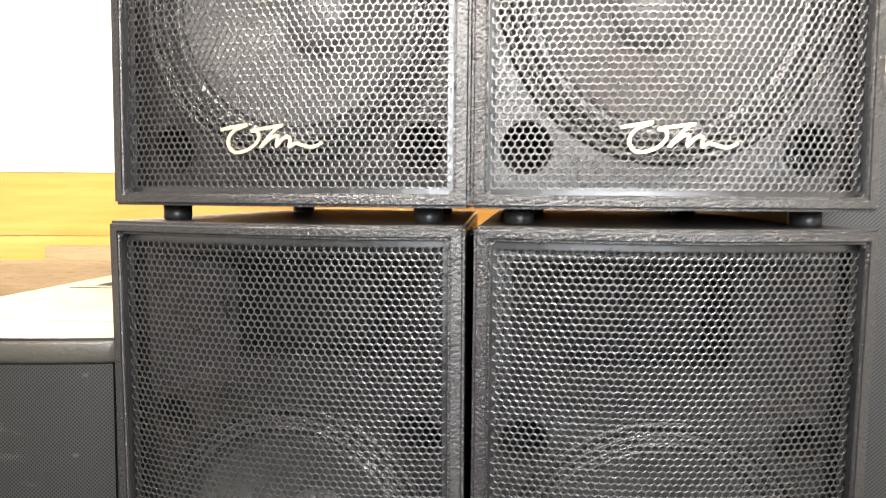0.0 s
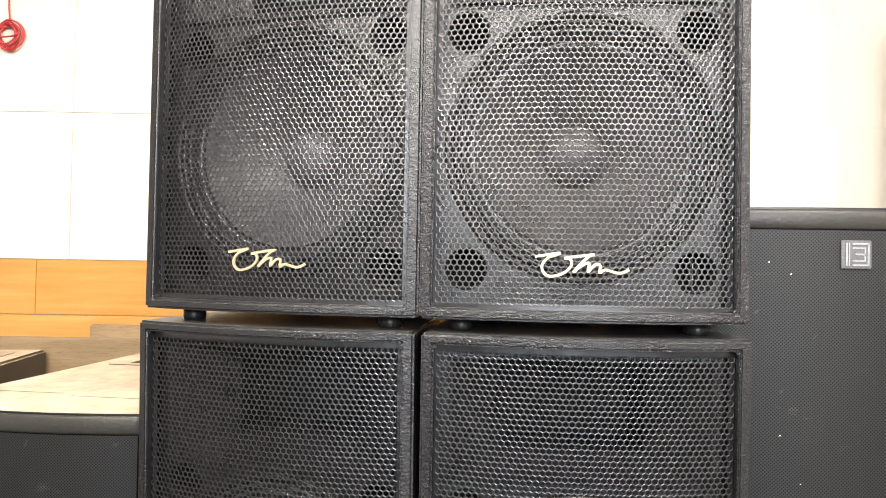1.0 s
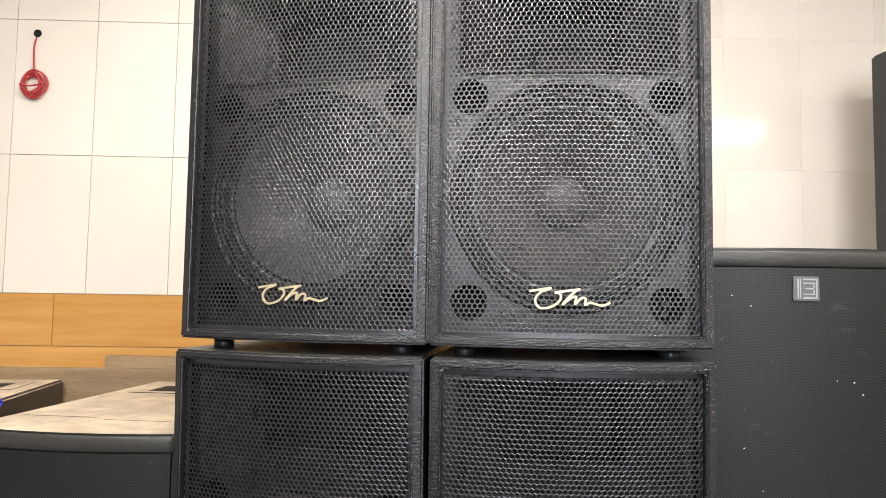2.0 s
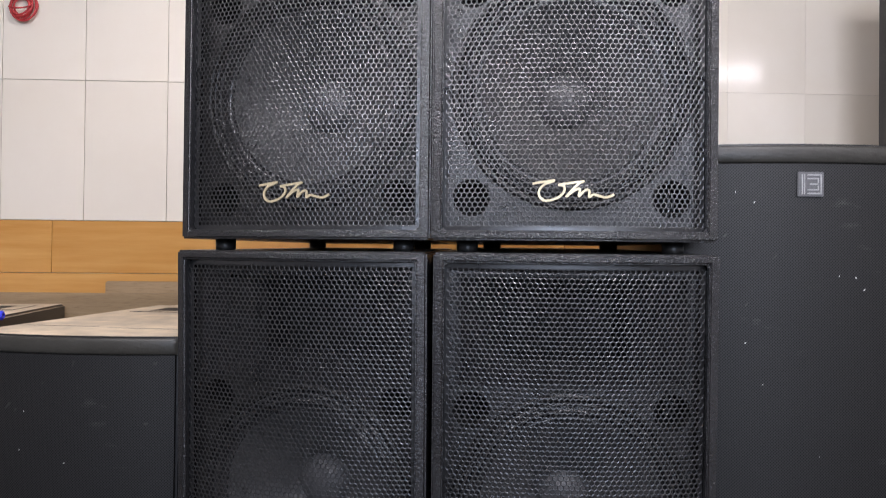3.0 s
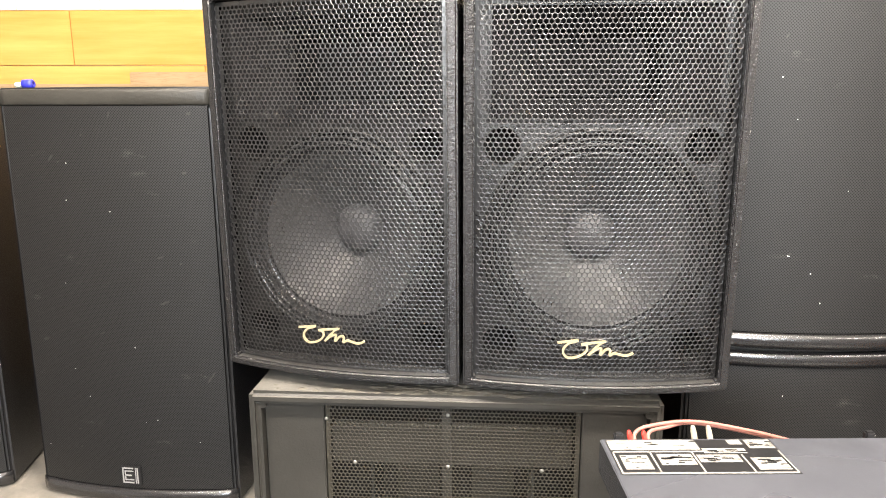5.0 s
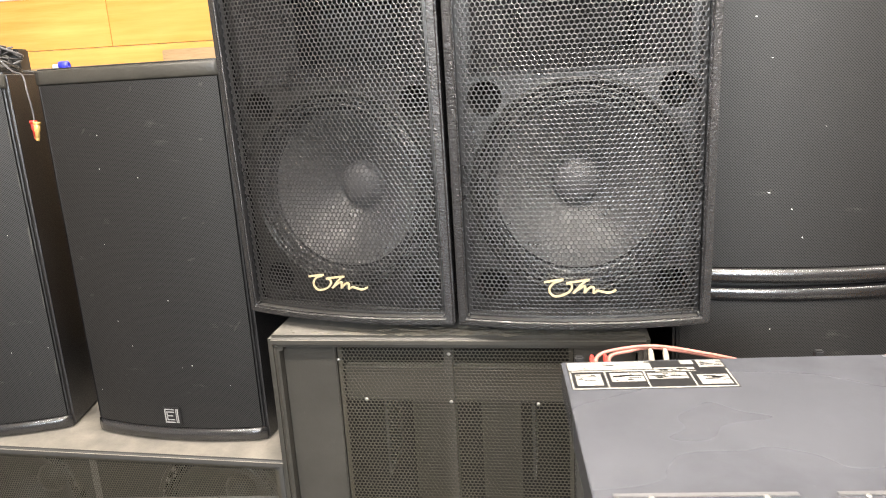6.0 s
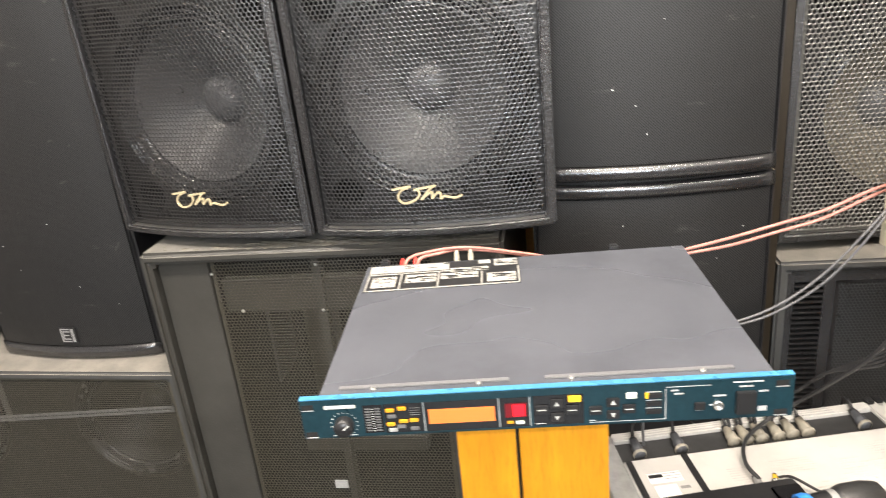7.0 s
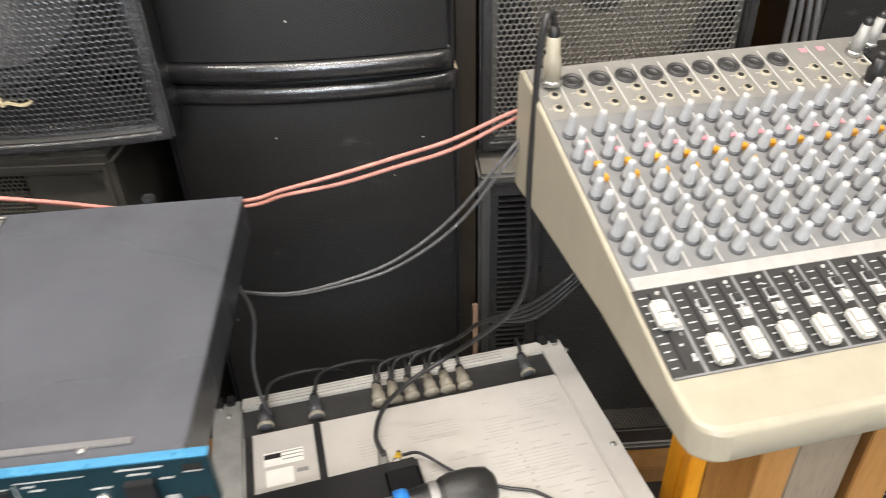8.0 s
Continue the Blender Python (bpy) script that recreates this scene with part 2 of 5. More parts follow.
M["faint"] = plain("faint printed line", (0.445, 0.43, 0.405), 0.5, 0, 0.1, 60, 0)
M["label_print"] = plain("worn label print", (0.34, 0.33, 0.30), 0.6, 0, 0.35, 120, 0)
M["print_grey"] = plain("grey print", (0.42, 0.43, 0.43), 0.6, 0, 0.2, 200, 0)
M["black"] = plain("black plastic", (0.015, 0.015, 0.016), 0.4, 0, 0.2, 200, 0.05)
M["black_gloss"] = plain("black gloss window", (0.008, 0.008, 0.009), 0.12, 0, 0.1, 200, 0)
M["yellow"] = plain("yellow key", (0.66, 0.42, 0.03), 0.4, 0, 0.1, 200, 0)
M["orange_key"] = plain("orange key", (0.66, 0.30, 0.02), 0.4, 0, 0.1, 200, 0)
M["pale_key"] = plain("pale key", (0.72, 0.78, 0.66), 0.4, 0, 0.1, 200, 0)
M["amber"] = plain("amber plastic", (0.55, 0.36, 0.12), 0.45, 0, 0.12, 100, 0.05)
M["tan_plastic"] = plain("tan grey plastic", (0.29, 0.265, 0.215), 0.5, 0, 0.15, 100, 0.05)
M["beige"] = plain("cream painted steel", (0.33, 0.305, 0.238), 0.38, 0, 0.06, 30, 0.1)
M["panel"] = plain("grey console panel", (0.20, 0.195, 0.18), 0.45, 0, 0.1, 30, 0.05)
M["panel_grey"] = plain("mid grey panel", (0.175, 0.177, 0.178), 0.45, 0, 0.1, 30, 0.05)
M["panel_dark"] = plain("black fader panel", (0.03, 0.03, 0.03), 0.45, 0, 0.2, 60, 0.05)
M["knob"] = plain("grey knob", (0.38, 0.395, 0.41), 0.4, 0, 0.1, 200, 0.05)
M["knob_base"] = plain("dark knob skirt", (0.07, 0.073, 0.08), 0.45, 0, 0.1, 200, 0.05)
M["knob_white"] = plain("white knob", (0.46, 0.455, 0.43), 0.35, 0, 0.06, 200, 0.05)
M["pink"] = plain("pink mark", (0.75, 0.25, 0.30), 0.5, 0, 0.1, 200, 0)
M["pink_cable"] = plain("salmon cable sheath", (0.44, 0.185, 0.15), 0.45, 0, 0.15, 60, 0.1)
M["red_cable"] = plain("red wire", (0.55, 0.05, 0.05), 0.45, 0, 0.2, 60, 0.1)
M["black_cable"] = plain("black cable sheath", (0.02, 0.02, 0.021), 0.4, 0, 0.2, 60, 0.1)
M["grey_cable"] = plain("grey cable sheath", (0.085, 0.085, 0.09), 0.4, 0, 0.2, 60, 0.1)
M["red"] = plain("red plastic", (0.6, 0.05, 0.04), 0.4, 0, 0.1, 100, 0)
M["blue"] = plain("blue plastic", (0.03, 0.25, 0.75), 0.4, 0, 0.1, 100, 0)
M["blue_deep"] = plain("deep blue plastic", (0.04, 0.05, 0.62), 0.4, 0, 0.1, 100, 0)
M["white_panel"] = plain("pale grey enamel", (0.50, 0.485, 0.455), 0.4, 0, 0.06, 20, 0.1)
M["strip_grey"] = plain("pale grey writing strip", (0.34, 0.335, 0.32), 0.5, 0, 0.12, 60, 0.1)
M["side_grey"] = plain("scuffed grey steel", (0.30, 0.30, 0.29), 0.45, 0.2, 0.2, 40, 0.1)
M["paper"] = plain("white paper label", (0.82, 0.82, 0.78), 0.8, 0, 0.05, 60, 0)
M["chrome"] = plain("worn chrome", (0.6, 0.6, 0.58), 0.25, 0.9, 0.1, 200, 0)


def glow(name, colour, strength):
    m, n, l, b = material(name, colour, 0.4)
    b.inputs["Emission Color"].default_value = (*colour, 1)
    b.inputs["Emission Strength"].default_value = strength
    return m


M["lcd"] = glow("orange display", (0.62, 0.15, 0.035), 0.36)
M["led_red"] = glow("red lamp", (1.0, 0.01, 0.02), 0.8)
M["red_window"] = glow("dim red window", (0.12, 0.004, 0.008), 0.12)
M["outdoors"] = glow("pale daylight", (0.55, 0.62, 0.70), 0.5)
M["tube"] = glow("lit tube", (1.0, 0.98, 0.945), 40.0)


# ---- geometry helpers ----
def part(name, bm, mat, parent=None, label="", smooth=False, m=None):
    me = bpy.data.meshes.new(name)
    if isinstance(bm, tuple):
        me.from_pydata(*bm)
    else:
        bmesh.ops.recalc_face_normals(bm, faces=bm.faces)
        bm.to_mesh(me)
        bm.free()
    me.materials.append(mat)
    if smooth:
        for p in me.polygons:
            p.use_smooth = True
    ob = new(name, me)
    if parent:
        ob.parent = parent
    if m is not None:
        ob.matrix_basis = m
    if label:
        ob["label"] = label
    return ob


def same(ob, parent, m):
    """Another object on the same mesh, under a parent."""
    c = new(ob.name, ob.data)
    c.parent = parent
    c.matrix_basis = m
    return c


def thing(name, m, label, category, group=""):
    e = new(name)
    e.empty_display_size = 0.1
    e.matrix_basis = m
    return tagged(e, label, category, group)


def box(bm, x0, x1, y0, y1, z0, z1, bev=0.0, seg=2):
    r = bmesh.ops.create_cube(bm, size=1.0)
    vs = r["verts"]
    for v in vs:
        v.co = Vector(((x0 + x1) / 2 + v.co.x * (x1 - x0), (y0 + y1) / 2 + v.co.y * (y1 - y0), (z0 + z1) / 2 + v.co.z * (z1 - z0)))
    if bev:
        es = list({e for v in vs for e in v.link_edges})
        bmesh.ops.bevel(bm, geom=es, offset=bev, segments=seg, affect="EDGES", clamp_overlap=True)
    return bm


def boxm(*a, **k):
    return box(bmesh.new(), *a, **k)


def lathe(bm, prof, n=32, axis="y", centre=(0, 0, 0), arc=2 * math.pi):
    """Turns a profile of (radius, along) round an axis."""
    cx, cy, cz = centre
    rings = []
    for r, a in prof:
        ring = []
        if r < 1e-6:
            p = {"y": (cx, cy + a, cz), "z": (cx, cy, cz + a), "x": (cx + a, cy, cz)}[axis]
            ring = [bm.verts.new(p)] * n
        else:
            for i in range(n):
                t = arc * i / n
                c, s = r * math.cos(t), r * math.sin(t)
                p = {"y": (cx + c, cy + a, cz + s), "z": (cx + c, cy + s, cz + a), "x": (cx + a, cy + c, cz + s)}[axis]
                ring.append(bm.verts.new(p))
        rings.append(ring)
    for A, B in zip(rings, rings[1:]):
        for i in range(n):
            j = (i + 1) % n
            q = []
            for v in (A[i], A[j], B[j], B[i]):
                if v not in q:
                    q.append(v)
            if len(q) > 2:
                bm.faces.new(q)
    return bm


def spline(pts, per=8):
    P = [Vector(p) for p in pts]
    P = [P[0] * 2 - P[1]] + P + [P[-1] * 2 - P[-2]]
    out = []
    for i in range(1, len(P) - 2):
        a, b, c, d = P[i - 1:i + 3]
        for k in range(per):
            t = k / per
            out.append(0.5 * (2 * b + (c - a) * t + (2 * a - 5 * b + 4 * c - d) * t * t + (3 * b - a - 3 * c + d) * t ** 3))
    return out + [P[-2]]


def tube(bm, pts, r, n=8, per=8, smooth_path=True):
    """A round cable through points."""
    P = spline(pts, per) if smooth_path else [Vector(p) for p in pts]
    rings, up = [], Vector((0.13, 0.37, 1)).normalized()
    for i, p in enumerate(P):
        d = (P[min(i + 1, len(P) - 1)] - P[max(i - 1, 0)]).normalized()
        s = d.cross(up)
        if s.length < 1e-3:
            s = d.cross(Vector((1, 0, 0)))
        s.normalize()
        u = s.cross(d).normalized()
        up = u
        rings.append([bm.verts.new(p + (s * math.cos(2 * math.pi * k / n) + u * math.sin(2 * math.pi * k / n)) * r) for k in range(n)])
    for A, B in zip(rings, rings[1:]):
        for k in range(n):
            bm.faces.new((A[k], A[(k + 1) % n], B[(k + 1) % n], B[k]))
    bm.faces.new(rings[0][::-1])
    bm.faces.new(rings[-1])
    return bm


def bow_at(x, w, bow):
    return -bow * (1 - (2 * x / w) ** 2)


def shell(w, h, d, wr, bow, side, bot, top, recess, bev=0.005, flat_floor=None, n=14):
    """A loudspeaker cabinet: front at y=0 (bowed forward), x centred, tapering to width wr at depth d, with a sunken front."""
    bm = bmesh.new()
    xs = [-w / 2 + w * i / n for i in range(n + 1)]
    wi = w - 2 * side
    xi = [x * wi / w for x in xs]
    V = bm.verts.new
    ob_ = [V((x, bow_at(x, w, bow), 0)) for x in xs]
    ot = [V((x, bow_at(x, w, bow), h)) for x in xs]
    ib = [V((x, bow_at(x, w, bow), bot)) for x in xi]
    it = [V((x, bow_at(x, w, bow), h - top)) for x in xi]
    fl = (lambda x: bow_at(x, w, bow) + recess) if flat_floor is None else (lambda x: flat_floor)
    cb = [V((x, fl(x), bot)) for x in xi]
    ct = [V((x, fl(x), h - top)) for x in xi]
    rl = [V((-wr / 2, d, 0)), V((-wr / 2, d, h))]
    rr = [V((wr / 2, d, 0)), V((wr / 2, d, h))]
    F = bm.faces.new
    for i in range(n):
        j = i + 1
        F((ob_[i], ob_[j], ib[j], ib[i]))
        F((it[i], it[j], ot[j], ot[i]))
        F((ib[i], ib[j], cb[j], cb[i]))
        F((ct[i], ct[j], it[j], it[i]))
        F((cb[i], cb[j], ct[j], ct[i]))
    F((ob_[0], ib[0], it[0], ot[0]))
    F((ib[n], ob_[n], ot[n], it[n]))
    F((ib[0], cb[0], ct[0], it[0]))
    F((cb[n], ib[n], it[n], ct[n]))
    F(ot + [rr[1], rl[1]])
    F(ob_[::-1] + [rl[0], rr[0]])
    F((ob_[0], ot[0], rl[1], rl[0]))
    F((ot[n], ob_[n], rr[0], rr[1]))
    F((rl[0], rl[1], rr[1], rr[0]))
    bmesh.ops.recalc_face_normals(bm, faces=bm.faces)
    floor_set = set(cb + ct)
    es = [e for e in bm.edges if len(e.link_faces) == 2 and e.calc_face_angle(0) > 0.6 and not (e.verts[0] in floor_set and e.verts[1] in floor_set)]
    if bev:
        bmesh.ops.bevel(bm, geom=es, offset=bev, segments=3, affect="EDGES", clamp_overlap=True)
    return bm


def perforated(w, h, pitch, hole=0.41, thick=0.0012, bend=None, border=0.003, ridge=0.00028):
    """A steel sheet with staggered six-sided holes, as plain vertex and face lists. x centred, z from 0."""
    rows = int((h - 2 * border) / (pitch * 0.866))
    cols = int((w - 2 * border) / pitch)
    R, r = pitch / math.sqrt(3), pitch * hole
    x0 = -(cols - 1) * pitch / 2
    z0 = (h - (rows - 1) * pitch * 0.866) / 2
    ang = [math.pi / 6 + k * math.pi / 3 for k in range(6)]
    verts, faces = [], []
    bend = bend or (lambda x: 0.0)
    for j in range(rows):
        for i in range(cols - (j % 2)):
            cx, cz = x0 + i * pitch + (j % 2) * pitch / 2, z0 + j * pitch * 0.866
            b = len(verts)
            yc = bend(cx)
            sl = (bend(cx + pitch) - bend(cx - pitch)) / (2 * pitch)
            for q, sink in ((R, 0.0), (r, ridge)):
                verts += [(cx + q * math.cos(a), yc + sl * q * math.cos(a) + sink, cz + q * math.sin(a)) for a in ang]
            if thick:
                verts += [(cx + r * math.cos(a), yc + sl * r * math.cos(a) + ridge + thick, cz + r * math.sin(a)) for a in ang]
            for k in range(6):
                m = (k + 1) % 6
                faces.append((b + k, b + m, b + 6 + m, b + 6 + k))
                if thick:
                    faces.append((b + 6 + k, b + 6 + m, b + 12 + m, b + 12 + k))
    # a plain rim all round, just behind the cells
    n = 14
    back = 0.0016 if not thick else 0.007
    zi0, zi1 = z0 - pitch * 0.3, h - z0 + pitch * 0.3
    xi = (cols - 1) * pitch / 2 - pitch * 0.1
    for a, c in ((0, zi0), (zi1, h)):
        for k in range(n):
            xa, xb = -w / 2 + w * k / n, -w / 2 + w * (k + 1) / n
            b = len(verts)
            verts += [(xa, bend(xa) + back, a), (xb, bend(xb) + back, a), (xb, bend(xb) + back, c), (xa, bend(xa) + back, c)]
            faces.append((b, b + 1, b + 2, b + 3))
    for xa, xb in ((-w / 2, -xi), (xi, w / 2)):
        b = len(verts)
        verts += [(xa, bend(xa) + back, 0), (xb, bend(xb) + back, 0), (xb, bend(xb) + back, h), (xa, bend(xa) + back, h)]
        faces.append((b, b + 1, b + 2, b + 3))
    return verts, [], faces


def sheet_with_holes(w, z0, z1, y, circles, rects=(), n=40):
    """A flat upright board with round and square openings."""
    bm = bmesh.new()
    def loop(pts):
        vs = [bm.verts.new((x, y, z)) for x, z in pts]
        for a, b in zip(vs, vs[1:] + vs[:1]):
            bm.edges.new((a, b))
    loop([(-w / 2, z0), (w / 2, z0), (w / 2, z1), (-w / 2, z1)])
    for cx, cz, r in circles:
        loop([(cx + r * math.cos(2 * math.pi * k / n), cz + r * math.sin(2 * math.pi * k / n)) for k in range(n)])
    for xa, xb, za, zb in rects:
        loop([(xa, za), (xb, za), (xb, zb), (xa, zb)])
    bmesh.ops.triangle_fill(bm, use_beauty=True, use_dissolve=False, edges=bm.edges, normal=(0, -1, 0))
    return bm


def woofer(parent, cx, cz, y, r, mats, deep=0.094, inner=0.78):
    """Basket ring, surround of two pleats, ribbed cone and dust cap, facing -y, set in a board at depth y."""
    at = (cx, y, cz)
    p = part("woofer_ring", lathe(bmesh.new(), [(r * 1.03, 0.002), (r * 1.03, -0.005), (r * 1.02, -0.008), (r * 0.985, -0.008), (r * 0.97, -0.003), (r * 0.97, 0.01)], 56, "y", at), M["rubber"], parent, "", True)
    s = [(r * 0.97, 0.0)]
    out = 0.855  # two pleats outside, then a sunken valley down to the cone
    for k in range(1, 19):
        s.append((r * (0.97 - (0.97 - out) * k / 18), 0.003 - 0.0115 * abs(math.sin(2 * math.pi * k / 18)) ** 0.8))
    for k in range(1, 7):
        s.append((r * (out - (out - inner) * k / 6), 0.004 + 0.005 * math.sin(math.pi * k / 6) ** 0.7 + 0.002 * k / 6))
    part("surround", lathe(bmesh.new(), s, 64, "y", at), M["surround"], p, "black rubber surround of two pleats", True)
    prof = [(r * inner, 0.006), (r * (inner - 0.02), 0.010)]
    for k in range(1, 13):
        f = k / 12
        prof.append((r * (inner - 0.02 - (inner - 0.26) * f), 0.010 + (deep - 0.010) * f ** 0.86 + (0.0008 if k % 2 else 0.0)))
    part("cone", lathe(bmesh.new(), prof, 64, "y", at), mats[0], p, "", True)
    rc = r * 0.24
    cap = [(rc * 1.06, deep * 0.985), (rc, deep * 0.955)] + [(rc * math.cos(q), deep * 0.95 - 0.027 * math.sin(q)) for q in (0.25, 0.5, 0.8, 1.1, 1.35)] + [(0, deep * 0.95 - 0.027)]
    part("dust_cap", lathe(bmesh.new(), cap, 40, "y", at), mats[1], p, "", True)
    return p


def ribbon(bm, pts, wdt, thick, y):
    """A flat raised stroke along points (x, z), seen from -y; y gives the depth at x."""
    P = [Vector((p.x, 0, p.y)) for p in spline([(a, b, 0) for a, b in pts], 5)]
    L = []
    for i, p in enumerate(P):
        d = P[min(i + 1, len(P) - 1)] - P[max(i - 1, 0)]
        nrm = Vector((-d.z, 0, d.x)).normalized() * wdt / 2
        yy = y(p.x)
        L.append([bm.verts.new((p.x + s * nrm.x, yy - t, p.z + s * nrm.z)) for s, t in ((-1, 0), (-1, thick), (1, thick), (1, 0))])
    for A, B in zip(L, L[1:]):
        for k in range(3):
            bm.faces.new((A[k], A[k + 1], B[k + 1], B[k]))
    bm.faces.new(L[0])
    bm.faces.new(L[-1])
    return bm


# ---- the room ----
X0, X1, Y0, Y1 = -3.2, 3.4, -5.0, 1.93
floor = tagged(part("floor", boxm(X0 - 0.2, X1 + 0.2, Y0 - 0.2, Y1 + 0.2, FLOOR - 0.1, FLOOR), M["floor"]), "grey tiled shop floor", "floor", "", "structure")
ceiling = tagged(part("ceiling", boxm(X0 - 0.2, X1 + 0.2, Y0 - 0.2, Y1 + 0.2, CEIL, CEIL + 0.1), M["plaster"]), "plain white ceiling", "ceiling", "", "structure")
wall_north = tagged(part("wall_north", boxm(X0 - 0.2, X1 + 0.2, Y1, Y1 + 0.2, FLOOR, CEIL), M["grout"]), "back wall of white tiles over a band of wood-look tiles", "wall", "", "structure")
bm = box(box(boxm(X0 - 0.2, DOOR_X0, Y0 - 0.2, Y0, FLOOR, CEIL), DOOR_X1, X1 + 0.2, Y0 - 0.2, Y0, FLOOR, CEIL), DOOR_X0, DOOR_X1, Y0 - 0.2, Y0, DOOR_TOP, CEIL)
box(bm, DOOR_X0, DOOR_X1, Y0 - 0.2, Y0, FLOOR, DOOR_LOW)
tagged(part("wall_south", bm, M["back_wall"]), "dim shop wall round a wide window", "wall", "", "structure")
tagged(part("backdrop", boxm(-4, 5, -7.1, -7.0, FLOOR - 0.1, 4.0), M["outdoors"]), "plain pale daylight beyond the shop window", "backdrop", "", "structure")
for nm, a in (("wall_west", (X0 - 0.2, X0, Y0, Y1, FLOOR, CEIL)), ("wall_east", (X1, X1 + 0.2, Y0, Y1, FLOOR, CEIL))):
    tagged(part(nm, boxm(*a), M["side_wall"]), "plain pale painted shop wall", "wall", "", "structure")

for tx, ty, watts in TUBES:
    f = thing("ceiling_light", pose(tx, ty, CEIL), "unseen white ceiling batten with one lit tube", "ceiling light", "ceiling lights")
    part("batten", boxm(-0.62, 0.62, -0.03, 0.03, -0.035, 0.0, bev=0.004), M["plaster"], f)
    part("lit_tube", lathe(bmesh.new(), [(0, -0.6), (0.014, -0.6), (0.014, 0.6), (0, 0.6)], 12, "x", (0, 0, -0.055)), M["tube"], f, "glowing white tube", True)
    la = bpy.data.lights.new("tube_light", "AREA")
    la.shape, la.size, la.size_y, la.energy = "RECTANGLE", 1.2, 0.08, watts
    la.color = (1.0, 0.98, 0.945)
    lo = new("tube_light", la)
    lo.matrix_basis = look((tx, ty, CEIL - 0.085), (tx, ty, 0))


# ---- the two-way cabinets with hexagon-hole grilles ----
OW, OH, OD, OBOW = 0.459, 0.68, 0.48, 0.028
BADGE = [(0, 0), (70, 11), (62, 6), (38, -3), (22, -23), (23, -42), (38, -56), (62, -55), (87, -45), (104, -28), (106, -13), (99, -5), (86, -4), (116, 1), (169, 8), (157, 3), (136, -16), (111, -45),
         (131, -28), (148, -18), (157, -20), (154, -42), (170, -25), (182, -20), (189, -25), (188, -44), (202, -36), (214, -38), (243, -45), (262, -40), (272, -34)]


def small_monitor():
    t = thing("loudspeaker", pose(0, 0, 0), "black two-way loudspeaker with bowed hexagon-mesh grille and gold badge", "loudspeaker", "stacked badge loudspeakers")
    part("cabinet", shell(OW, OH, OD, 0.33, OBOW, 0.019, 0.016, 0.016, 0, 0.004, flat_floor=0.24), M["cab"], t)
    yb = 0.034
    ports = [(-0.165, 0.419), (0.166, 0.419), (-0.164, 0.071), (0.164, 0.071)]
    part("baffle", sheet_with_holes(OW - 0.038, 0.016, OH - 0.016, yb, [(0, 0.250, 0.193)] + [(a, b, 0.029) for a, b in ports], [(-0.186, 0.186, 0.464, 0.640)]), M["front_board"], t)
    woofer(t, 0, 0.250, yb, 0.193, (M["cone"], M["cap"]))
    for a, b in ports:
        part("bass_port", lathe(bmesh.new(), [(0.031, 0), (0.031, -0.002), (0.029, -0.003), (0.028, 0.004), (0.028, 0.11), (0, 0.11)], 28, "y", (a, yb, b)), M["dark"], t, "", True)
    # horn flare; a near-black throat block stands for the shade at its back
    bm = bmesh.new()
    loops = []
    for hx, z0, z1, y in ((0.191, 0.459, 0.645, yb - 0.001), (0.191, 0.459, 0.645, yb - 0.010), (0.184, 0.463, 0.641, yb - 0.010), (0.107, 0.490, 0.612, yb + 0.070), (0.099, 0.494, 0.608, yb + 0.15)):
        loops.append([bm.verts.new((x, y, z)) for x, z in ((-hx, z0), (hx, z0), (hx, z1), (-hx, z1))])
    for A, B in zip(loops, loops[1:]):
        for k in range(4):
            bm.faces.new((A[k], A[(k + 1) % 4], B[(k + 1) % 4], B[k]))
    h = part("horn", bm, M["horn"], t)
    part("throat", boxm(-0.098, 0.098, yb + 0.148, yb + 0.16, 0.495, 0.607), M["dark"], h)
    g = part("grille", perforated(OW - 0.0385, OH - 0.034, 0.0088, 0.445, 0.0013, lambda x: bow_at(x, OW, OBOW) + 0.011), M["grille"], t, "black steel grille with hexagonal holes", m=pose(0, 0, 0.016))
    k = 0.128 / 272
    part("badge", ribbon(bmesh.new(), [(-0.0675 + a * k, 0.074 + b * k) for a, b in BADGE], 0.0036, 0.003, lambda x: bow_at(x, OW, OBOW) + 0.0105), M["gold"], g, "pale gold flourish badge")
    for a, b in ((-0.17, 0.05), (0.17, 0.05), (-0.12, 0.34), (0.12, 0.34)):
        part("foot", lathe(bmesh.new(), [(0, -0.02), (0.016, -0.02), (0.018, -0.016), (0.018, 0), (0, 0)], 18, "z", (a, b, 0)), M["rubber"], t, "black rubber foot", True)
    return t


first = small_monitor()
ZL, ZU = 0.774, 1.474
def between(ax, ay, bx, by, z):
    """Pose whose x axis runs from a to b, at their middle."""
    return pose((ax + bx) / 2, (ay + by) / 2, z, 0, 0, math.degrees(math.atan2(by - ay, bx - ax)))


first.matrix_basis = between(0.0815, 0.842, 0.5455, 0.812, ZL) @ pose(0, 0, 0, 1.7)
copy_thing(first, between(0.081, 0.826, 0.535, 0.792, ZU))
copy_thing(first, between(-0.362, 0.967, 0.076, 0.843, ZL) @ pose(0, 0, 0, 1.3))
copy_thing(first, between(-0.360, 0.957, 0.076, 0.829, ZU))


